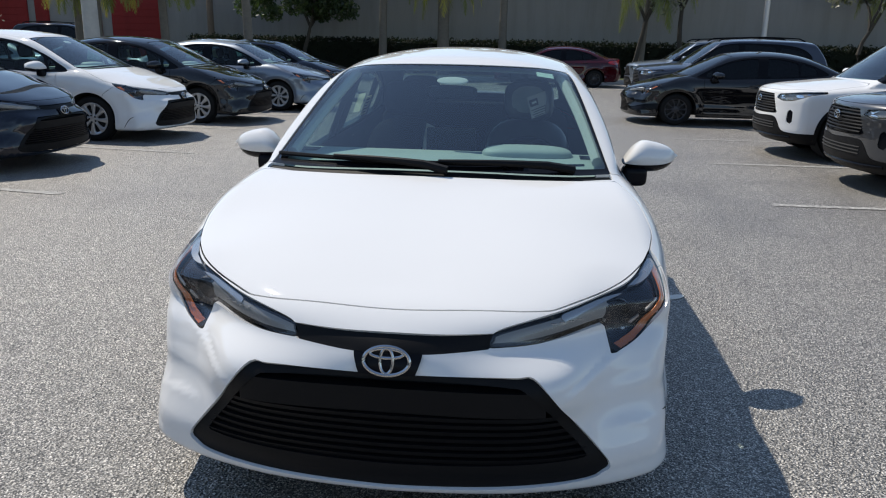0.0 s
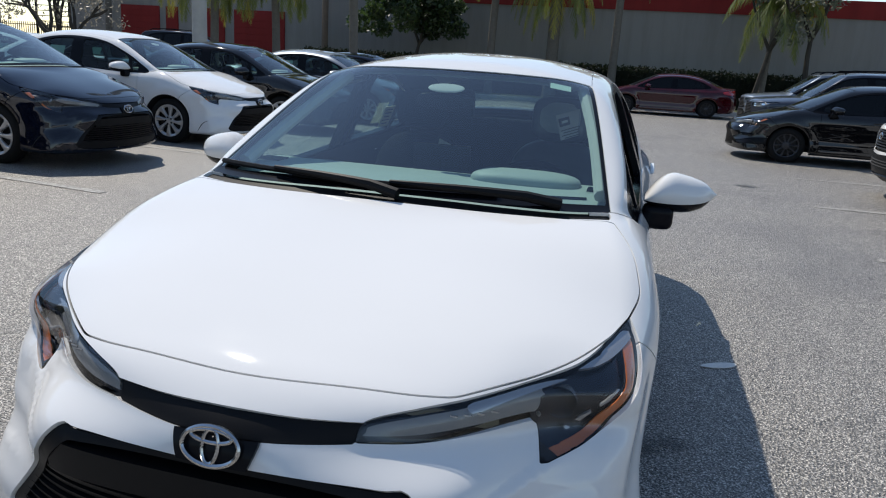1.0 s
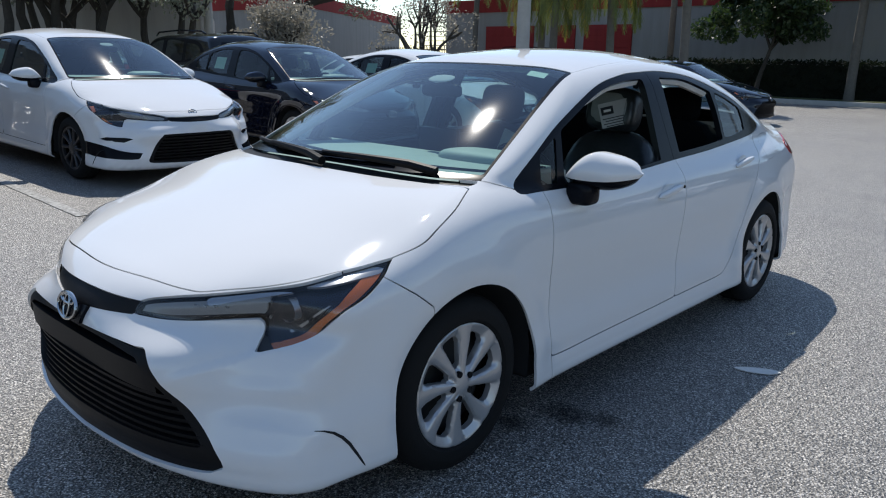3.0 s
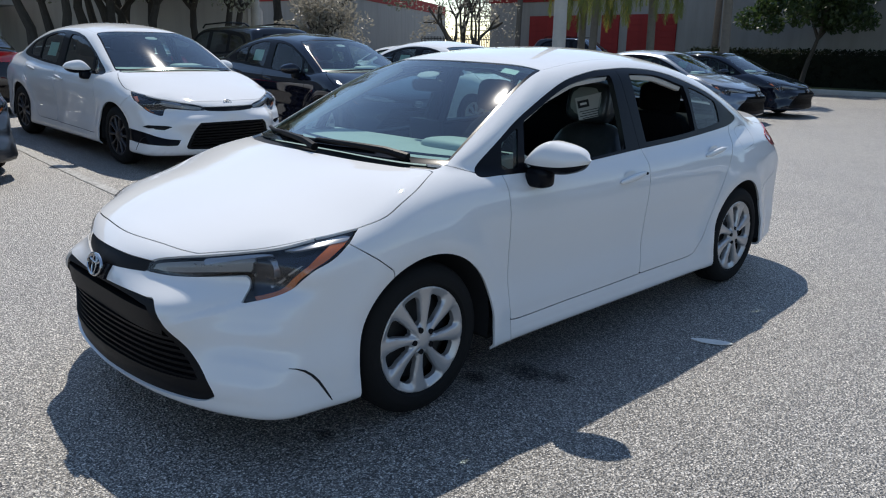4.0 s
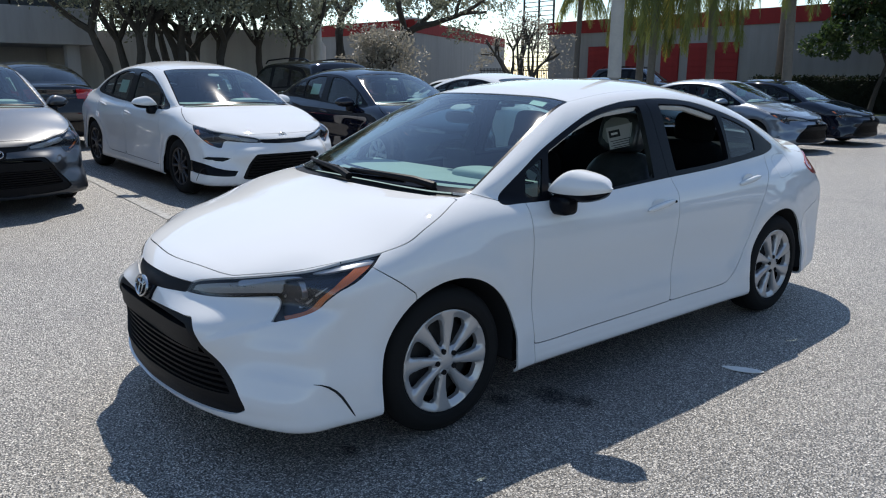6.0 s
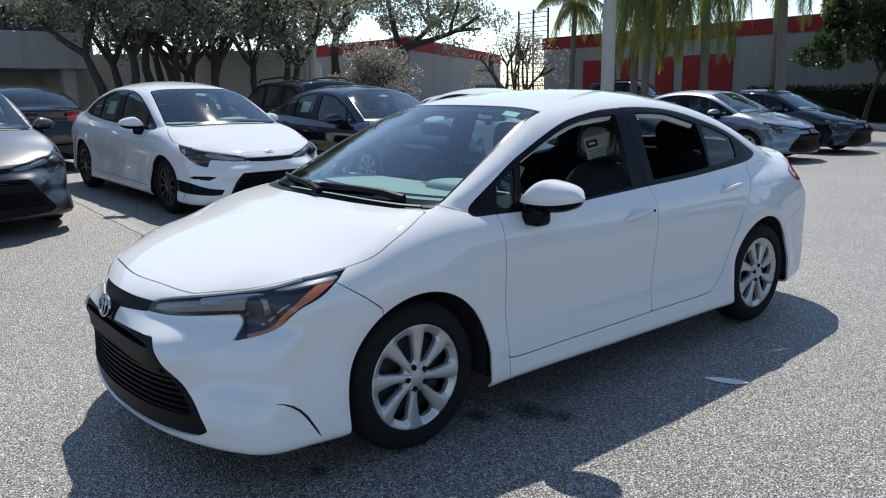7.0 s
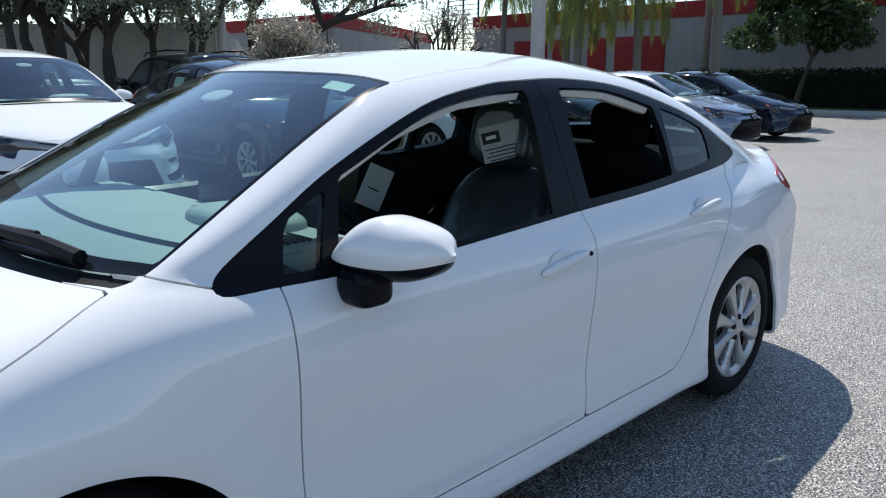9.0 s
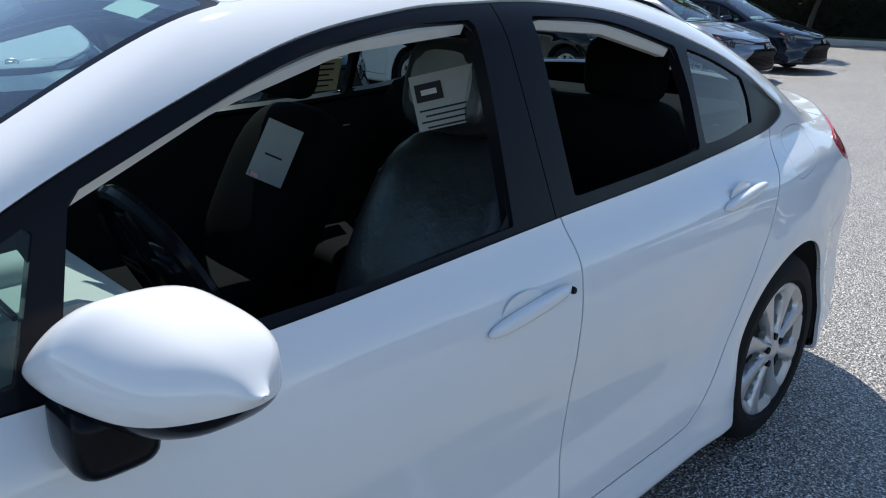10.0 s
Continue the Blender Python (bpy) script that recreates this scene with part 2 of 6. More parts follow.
def cut(piece, s):
    """Keeps of a (verts, faces) piece what has s > 0."""
    V, F = piece
    if not len(F):
        return piece
    pos = s > 0
    verts, made, faces, keep = list(V), {}, [], {}
    out = []

    def use(i):
        if i not in keep:
            keep[i] = len(out)
            out.append(verts[i])
        return keep[i]

    def cross(i, j):
        key = (i, j) if i < j else (j, i)
        if key not in made:
            t = s[key[0]] / (s[key[0]] - s[key[1]])
            verts.append(V[key[0]] * (1 - t) + V[key[1]] * t)
            made[key] = len(verts) - 1
        return made[key]

    for f in F:
        k = [pos[i] for i in f]
        if all(k):
            faces.append([use(i) for i in f])
        elif any(k):
            g = []
            for a in range(len(f)):
                i, j = f[a], f[(a + 1) % len(f)]
                if pos[i]:
                    g.append(use(i))
                if pos[i] != pos[j]:
                    g.append(use(cross(i, j)))
            if len(g) > 2:
                faces.append(g)
    return np.array(out).reshape(-1, 3), faces


def split(piece, test, gap=0.0):
    """(within, without) by a function of x, y, z; a seam of that width is left open between them."""
    s = test(*piece[0].T) if len(piece[1]) else np.zeros(0)
    return cut(piece, s - gap), cut(piece, -s - gap)


def gradient(field, P, e=2e-3):
    x, y, z = P.T
    g = np.stack([field(x + e, y, z) - field(x - e, y, z), field(x, y + e, z) - field(x, y - e, z), field(x, y, z + e) - field(x, y, z - e)], 1)
    return g / (np.linalg.norm(g, axis=1, keepdims=True) + 1e-12)


def wrap(field, spine, n_round, n_fan, n_long):
    """The right half of a body as a grid: rays go out from a spine (y0, y1, z) to the field's zero."""
    y0, y1, zc = spine
    phi = np.linspace(-math.pi / 2, math.pi / 2, n_round)
    rows = [(y0, a) for a in np.linspace(-math.pi / 2, 0, n_fan, endpoint=False)] + [(y, 0.0) for y in np.linspace(y0, y1, n_long)] + [(y1, a) for a in np.linspace(0, math.pi / 2, n_fan + 1)[1:]]
    C = np.array([(0, y, zc) for y, _ in rows])[:, None, :].repeat(n_round, 1)
    D = np.array([[(math.cos(p) * math.cos(a), math.sin(a), math.sin(p) * math.cos(a)) for p in phi] for _, a in rows])
    lo, hi = np.full(D.shape[:2], 0.02), np.full(D.shape[:2], 2.2)
    for _ in range(34):
        mid = (lo + hi) / 2
        P = C + D * mid[..., None]
        v = field(P[..., 0], P[..., 1], P[..., 2])
        lo, hi = np.where(v < 0, mid, lo), np.where(v < 0, hi, mid)
    P = C + D * lo[..., None]
    P[:, 0, 0] = P[:, -1, 0] = 0.0
    n, m = P.shape[:2]
    faces = [(i * m + j, (i + 1) * m + j, (i + 1) * m + j + 1, i * m + j + 1) for i in range(n - 1) for j in range(m - 1)]
    return P.reshape(-1, 3), faces


def panel(name, piece, field, mat, parent, label="", sides="both", depth=0.012, sink=0.0, mirror_one=False):
    """Makes panels of a half piece: one across the middle, or one on each side. Edges turn inwards by depth."""
    V, F = piece
    if not len(F):
        return []
    N = gradient(field, V)
    V = V - N * field(*V.T)[:, None] * (np.abs(field(*V.T)) < 0.02)[:, None] - N * sink
    V[np.abs(V[:, 0]) < 1e-3, 0] = 0.0
    middle = bool((V[:, 0] == 0).any())
    edges = {}
    for f in F:
        for i, j in zip(f, f[1:] + f[:1] if isinstance(f, list) else tuple(f[1:]) + tuple(f[:1])):
            key = (min(i, j), max(i, j))
            edges[key] = None if key in edges else (i, j)
    rim = [e for e in edges.values() if e and not (V[e[0], 0] == 0 and V[e[1], 0] == 0)]
    n = len(V)
    verts, norms, faces = list(V), list(N), [list(f) for f in F]
    if depth:
        again, deep = {}, {}
        for i, j in rim:
            side = np.cross(V[j] - V[i], N[i])
            side /= np.linalg.norm(side) + 1e-9
            for k in (i, j):
                if k not in again:
                    again[k] = len(verts)
                    verts.append(V[k])
                    norms.append(side)
                    deep[k] = len(verts)
                    verts.append(V[k] - N[k] * depth)
                    norms.append(side)
            faces.append([again[j], again[i], deep[i], deep[j]])
    verts, norms = np.array(verts), np.array(norms)
    flip = np.array([-1.0, 1, 1])
    made = []
    if middle:
        index, extra = {}, []
        total = len(verts)
        V2 = []
        for k in range(total):
            if verts[k][0] == 0.0 and k < n:
                index[k] = k
            else:
                index[k] = total + len(V2)
                V2.append(k)
        allv = np.vstack([verts, verts[V2] * flip]) if V2 else verts
        norms[:n][verts[:n, 0] == 0, 0] = 0
        alln = np.vstack([norms, norms[V2] * flip]) if V2 else norms
        allf = faces + [[index[k] for k in f][::-1] for f in faces]
        made.append(mesh_object(name, allv, allf, mat, parent, label, normals=alln))
    else:
        if sides in ("both", "left"):
            made.append(mesh_object(name, verts, faces, mat, parent, label, normals=norms))
        if sides in ("both", "right"):
            made.append(mesh_object(name, verts * flip, [f[::-1] for f in faces], mat, parent, label, normals=norms * flip))
    return made


# the sedan's outer form
S_WIDE = curve((0.10, 0.80), (0.165, 0.868), (0.195, 0.889), (0.24, 0.888), (0.29, 0.880), (0.34, 0.877), (0.45, 0.862), (0.58, 0.864), (0.70, 0.871), (0.80, 0.866), (0.88, 0.842), (0.95, 0.795), (1.02, 0.735), (1.12, 0.66))
S_PLAN = curve((-0.95, 0.90), (-0.6, 0.972), (-0.25, 1.0), (0.1, 1.006), (0.6, 0.998), (1.4, 1.0), (2.2, 1.002), (2.7, 0.997), (3.1, 0.957), (3.4, 0.90), (3.7, 0.82))
S_HOOD = curve((-1.0, 0.60), (-0.90, 0.668), (-0.82, 0.718), (-0.7, 0.762), (-0.5, 0.828), (-0.25, 0.897), (0.0, 0.957), (0.2, 0.985), (0.6, 0.99), (1.4, 0.985), (2.2, 1.01), (2.7, 1.05), (3.0, 1.072), (3.35, 1.062), (3.55, 1.05), (3.72, 1.02))
S_DROP = curve((-0.9, 0.11), (-0.5, 0.070), (-0.28, 0.068), (0.0, 0.035), (0.2, 0.022), (0.6, 0.03), (2.6, 0.06), (3.2, 0.10), (3.7, 0.13))
S_NOSE = curve((0.08, -0.74), (0.14, -0.84), (0.185, -0.915), (0.25, -0.938), (0.40, -0.940), (0.55, -0.932), (0.62, -0.922), (0.68, -0.895), (0.73, -0.83), (0.80, -0.68))
S_NOSE_A = curve((0.1, 0.10), (0.4, 0.07), (0.56, 0.05), (0.64, 0.34), (0.72, 0.20), (0.85, 0.1))
S_NOSE_B = curve((0.1, 0.33), (0.30, 0.41), (0.36, 0.44), (0.42, 0.42), (0.50, 0.30), (0.56, 0.23), (0.62, 0.18), (0.70, 0.175), (0.78, 0.20))
S_NOSE_C = curve((0.2, 0.0), (0.32, 0.015), (0.40, 0.06), (0.46, 0.125), (0.52, 0.192), (0.56, 0.200), (0.60, 0.165), (0.65, 0.118), (0.70, 0.115), (0.76, 0.08))
S_TAIL = curve((0.1, 3.50), (0.2, 3.60), (0.35, 3.68), (0.6, 3.70), (0.75, 3.665), (0.95, 3.625), (1.04, 3.66), (1.09, 3.675))
S_ROOF = curve((0.6, 1.30), (0.9, 1.395), (1.2, 1.437), (1.6, 1.46), (2.0, 1.448), (2.3, 1.408), (2.55, 1.345), (2.8, 1.255), (3.0, 1.17), (3.2, 1.075), (3.5, 0.93))
S_SCREEN = curve((0.80, -0.36), (0.985, 0.045), (1.10, 0.285), (1.25, 0.605), (1.385, 0.915), (1.5, 1.20))
S_CABIN = curve((0.0, 0.90), (0.2, 0.925), (0.35, 0.965), (0.55, 0.992), (1.0, 1.0), (1.6, 1.0), (2.2, 0.985), (2.7, 0.972), (3.1, 0.92), (3.5, 0.82))


def sedan_field(x, y, z):
    x = np.abs(x)
    wide = S_WIDE(z) * S_PLAN(y)
    for yc in (0.0, 2.70):
        r = np.hypot(y - yc, z - 0.31)
        wide = wide + 0.020 * np.exp(-(((r - 0.40) / 0.085) ** 2)) * np.clip((z - 0.1) / 0.2, 0, 1)
    lower = x - wide
    lower = smax(lower, (z - S_HOOD(y) + S_DROP(y) * (x / 0.78) ** 3.2) * 0.96, 0.085)
    nose = (S_NOSE(z) + S_NOSE_A(z) * np.where(x < 0.45, x, 0.45 + 0.18 * (1 - np.exp(-(np.maximum(x, 0.45) - 0.45) / 0.18))) ** 1.4 + S_NOSE_B(z) * x**3.5 + np.clip(S_NOSE_C(z), 0, 1) / (1 + np.exp((0.575 - x) / 0.045)) - y) * 0.9
    # a crease runs inwards from the headlamp's lower tip, a ledge forwards from the bumper slot
    above = (z - 0.572) - 0.42 * (x - 0.66)
    fold = -0.016 * np.clip(0.5 - above / 0.026, 0, 1) * np.exp(np.minimum(above, 0) / 0.07) * np.clip((x - 0.47) / 0.10, 0, 1) * np.clip((0.76 - x) / 0.08, 0, 1)
    under = (0.385 - 0.55 * np.maximum(x - 0.72, 0) ** 1.5 - z)
    ledge = 0.009 * np.clip(under / 0.022 + 0.5, 0, 1) * np.exp(-np.maximum(under, 0) / 0.06) * np.clip((x - 0.62) / 0.10, 0, 1)
    nose = nose + (fold - ledge) * 0.9
    lower = smax(lower, nose, 0.06)
    lower = smax(lower, (y - S_TAIL(z) + (0.36 + 0.42 * np.clip((z - 0.74) / 0.22, 0, 1)) * x**2.8) * 0.93, 0.09)
    lower = smax(lower, (0.172 + 0.05 * np.clip((y - 2.9) / 0.6, 0, 1) - z), 0.03)
    side = (x - (0.802 - 0.385 * (z - 0.93) - 0.12 * np.maximum(z - 1.15, 0) ** 2) * S_CABIN(y)) * 0.93
    cabin = smax(side, (z - S_ROOF(y) + 0.085 * (x / 0.6) ** 2.4) * 0.95, 0.075)
    cabin = smax(cabin, (S_SCREEN(z) + 0.42 * x * x - y) * 0.43, 0.022)
    cabin = smax(cabin, 0.86 - z, 0.02)
    return smin(lower, cabin, 0.022)


# outlines of the sedan's panels, in side view (y, z), from above (x, y) or from the front (x, z)
DLO = rounded([(0.345, 0.942), (0.5, 0.924), (0.9, 0.921), (1.2, 0.932), (1.6, 0.950), (2.05, 0.966), (2.5, 0.996), (2.70, 1.018), (2.785, 1.052), (2.70, 1.105), (2.56, 1.180), (2.40, 1.240), (2.06, 1.326), (1.75, 1.356), (1.5, 1.352), (1.32, 1.338), (1.06, 1.288), (0.73, 1.165), (0.53, 1.062)])
OPEN_FRONT = rounded([(0.655, 0.938), (1.1, 0.940), (1.465, 0.958), (1.487, 1.16), (1.497, 1.324), (1.3, 1.312), (1.06, 1.264), (0.715, 1.132)], sharp=(0, 2, 4, 7))
OPEN_REAR = rounded([(1.668, 0.978), (2.0, 0.990), (2.231, 1.004), (2.236, 1.14), (2.215, 1.254), (1.95, 1.316), (1.672, 1.330), (1.668, 1.15)], sharp=(0, 2, 4, 6))
PANE_FRONT = rounded([(0.512, 0.945), (0.610, 0.943), (0.672, 1.112), (0.545, 1.050)], sharp=(0, 1, 2, 3))
PANE_REAR = rounded([(2.262, 1.010), (2.40, 1.018), (2.553, 1.038), (2.56, 1.10), (2.545, 1.160), (2.40, 1.213), (2.268, 1.248)], sharp=(0, 2, 4, 6))
SCREEN = rounded([(0, 0.070), (0.30, 0.095), (0.55, 0.155), (0.715, 0.232), (0.640, 0.62), (0.556, 1.03), (0.3, 0.94), (0, 0.910), (-0.3, 0.94), (-0.556, 1.03), (-0.640, 0.62), (-0.715, 0.232), (-0.55, 0.155), (-0.30, 0.095)], sharp=(3, 5, 9, 11))
BACKLIGHT = rounded([(0, 2.47), (0.3, 2.485), (0.52, 2.55), (0.58, 2.8), (0.60, 3.0), (0.3, 3.08), (0, 3.10), (-0.3, 3.08), (-0.6, 3.0), (-0.58, 2.8), (-0.52, 2.55), (-0.3, 2.485)], sharp=(2, 4, 8, 10))
HOOD = rounded([(0, -0.802), (0.27, -0.777), (0.42, -0.750), (0.505, -0.705), (0.68, -0.545), (0.76, -0.42), (0.806, -0.29), (0.826, -0.18), (0.818, -0.10), (0.79, 0.02), (0.725, 0.165), (0.55, 0.105), (0.3, 0.050), (0, 0.028), (-0.3, 0.050), (-0.55, 0.105), (-0.725, 0.165), (-0.79, 0.02), (-0.818, -0.10), (-0.826, -0.18), (-0.806, -0.29), (-0.76, -0.42), (-0.68, -0.545), (-0.505, -0.705), (-0.42, -0.750), (-0.27, -0.777)], sharp=(6, 10, 16, 20))
COWL = rounded([(0, 0.028), (0.3, 0.050), (0.55, 0.105), (0.715, 0.175), (0.72, 0.232), (0.55, 0.155), (0.3, 0.095), (0, 0.070), (-0.3, 0.095), (-0.55, 0.155), (-0.72, 0.232), (-0.715, 0.175), (-0.55, 0.105), (-0.3, 0.050)], sharp=(3, 4, 10, 11))
HEADLAMP = rounded([(0.285, 0.640), (0.40, 0.640), (0.52, 0.648), (0.630, 0.654), (0.655, 0.570), (0.745, 0.603), (0.81, 0.655), (0.848, 0.710), (0.838, 0.765), (0.808, 0.808), (0.76, 0.786), (0.70, 0.758), (0.60, 0.736), (0.50, 0.720), (0.40, 0.704), (0.30, 0.679)], sharp=(0, 3, 4, 9))
GRILLE = rounded([(0, 0.572), (0.2, 0.572), (0.36, 0.571), (0.430, 0.560), (0.535, 0.426), (0.655, 0.279), (0.638, 0.243), (0.575, 0.226), (0.36, 0.216), (0, 0.210), (-0.36, 0.216), (-0.575, 0.226), (-0.638, 0.243), (-0.655, 0.279), (-0.535, 0.426), (-0.430, 0.560), (-0.36, 0.571), (-0.2, 0.572)])
MOUTH = rounded([(0, 0.556), (0.2, 0.556), (0.35, 0.548), (0.400, 0.532), (0.50, 0.420), (0.585, 0.318), (0.56, 0.300), (0.3, 0.292), (0, 0.290), (-0.3, 0.292), (-0.56, 0.300), (-0.585, 0.318), (-0.50, 0.420), (-0.400, 0.532), (-0.35, 0.548), (-0.2, 0.556)])
GRILLE_SPORT = rounded([(0, 0.520), (0.30, 0.520), (0.40, 0.505), (0.50, 0.33), (0.53, 0.26), (0.46, 0.245), (0, 0.235), (-0.46, 0.245), (-0.53, 0.26), (-0.50, 0.33), (-0.40, 0.505), (-0.30, 0.520)], sharp=(4, 8))
INTAKE = rounded([(0.60, 0.485), (0.84, 0.490), (0.84, 0.455), (0.68, 0.440)], sharp=(0, 1, 2, 3))
INTAKE_LOW = rounded([(0.565, 0.345), (0.72, 0.365), (0.90, 0.44), (0.90, 0.30), (0.70, 0.285), (0.585, 0.290)], sharp=(0, 2, 3, 5))
BAR = rounded([(0, 0.677), (0.16, 0.675), (0.30, 0.676), (0.285, 0.638), (0.2, 0.633), (0.11, 0.629), (0, 0.629), (-0.11, 0.629), (-0.2, 0.633), (-0.285, 0.638), (-0.30, 0.676), (-0.16, 0.675)], sharp=(2, 3, 9, 10))
SHIELD = rounded([(0, 0.665), (0.098, 0.655), (0.094, 0.610), (0.060, 0.540), (0, 0.524), (-0.060, 0.540), (-0.094, 0.610), (-0.098, 0.655)], sharp=(1, 7))
TAIL_LAMP = rounded([(3.16, 0.912), (3.26, 0.952), (3.42, 0.982), (3.60, 1.0), (3.80, 1.0), (3.80, 0.835), (3.45, 0.835), (3.24, 0.850)], sharp=(4, 5))
FRONT_DOOR = rounded([(0.492, 0.96), (0.488, 0.75), (0.492, 0.40), (0.497, 0.325), (0.53, 0.282), (0.9, 0.284), (1.3, 0.288), (1.548, 0.292), (1.572, 0.50), (1.592, 0.75), (1.607, 0.88), (1.60, 0.97)], sharp=(0, 7, 11))
REAR_DOOR = rounded([(1.60, 0.97), (1.607, 0.88), (1.592, 0.75), (1.572, 0.50), (1.548, 0.292), (1.8, 0.294), (2.06, 0.296), (2.14, 0.315), (2.235, 0.40), (2.31, 0.52), (2.41, 0.69), (2.52, 0.835), (2.62, 0.945), (2.69, 1.06)], sharp=(0, 4, 13))
FENDER = np.array([(-0.36, 0.10), (0.495, 0.10), (0.495, 0.32), (0.492, 0.40), (0.488, 0.75), (0.492, 0.93), (0.345, 0.945), (0.17, 1.0), (-0.6, 1.0)])
NOSE_PANEL = np.array([(-1.3, 0.0), (-0.02, 0.0), (-0.18, 0.644), (-0.25, 0.70), (-0.345, 0.765), (-0.5, 0.95), (-1.3, 0.95)])
REAR_PANEL = np.array([(4.2, 0.0), (2.75, 0.0), (3.06, 0.58), (3.36, 0.66), (3.42, 0.84), (4.2, 0.84)])
SLOT = ((-0.615, 0.366, 0.0015), (-0.590, 0.361, 0.004), (-0.562, 0.348, 0.007), (-0.535, 0.326, 0.008), (-0.512, 0.298, 0.008), (-0.492, 0.262, 0.007), (-0.476, 0.232, 0.005), (-0.468, 0.217, 0.002))
ROOF = rounded([(0, 0.910), (0.3, 0.94), (0.556, 1.03), (0.535, 1.3), (0.52, 1.6), (0.515, 2.1), (0.50, 2.55), (0.3, 2.485), (0, 2.47), (-0.3, 2.485), (-0.50, 2.55), (-0.515, 2.1), (-0.52, 1.6), (-0.535, 1.3), (-0.556, 1.03), (-0.3, 0.94)], sharp=(2, 6, 10, 14))
FUEL_FLAP = rounded([(2.74, 0.985), (2.92, 0.990), (2.91, 0.90), (2.80, 0.87), (2.70, 0.875)])
TRUNK = rounded([(0, 3.10), (0.3, 3.08), (0.6, 3.0), (0.68, 3.2), (0.66, 3.5), (0.5, 3.9), (-0.5, 3.9), (-0.66, 3.5), (-0.68, 3.2), (-0.6, 3.0), (-0.3, 3.08)], sharp=(2, 8))


def arch_test(x, y, z):
    """Positive within a wheel opening."""
    s = np.full(x.shape, -1.0)
    for yc, r in ((0.016, 0.360), (2.712, 0.362)):
        dz = np.maximum(z - 0.312, (z - 0.312) * 0.12)
        s = np.maximum(s, r - np.hypot(y - yc, dz))
    return np.where(np.abs(x) > 0.45, s, -0.05)


def from_above(poly, lowest):
    return lambda x, y, z: np.where(z > lowest, inside(poly, x, y), -0.05)


def from_side(poly, y0=-9, y1=9):
    return lambda x, y, z: np.where((x > 0.3) & (y > y0) & (y < y1), inside(poly, y, z), -0.05)


def from_front(poly, y1):
    return lambda x, y, z: np.where(y < y1, inside(poly, x, z), -0.05)


def meet(field, x, z, lo, hi):
    """How far back (y) the nose lies at x, z."""
    x, z = np.asarray(x, float), np.asarray(z, float)
    lo, hi = np.full(x.shape, lo), np.full(x.shape, hi)
    for _ in range(30):
        mid = (lo + hi) / 2
        within = field(x, mid, z) < 0
        lo, hi = np.where(within, lo, mid), np.where(within, mid, hi)
    return hi


def side_x(field, y, z):
    """The half width at y, z (numbers or arrays)."""
    y, z = np.asarray(y, float), np.asarray(z, float)
    lo, hi = np.full(y.shape, 0.3), np.full(y.shape, 1.2)
    for _ in range(24):
        mid = (lo + hi) / 2
        within = field(mid, y, z) < 0
        lo, hi = np.where(within, mid, lo), np.where(within, hi, mid)
    return lo if lo.shape else float(lo)


def shift(piece, field, depth):
    V, F = piece
    return (V - gradient(field, V) * depth, F) if len(F) else piece


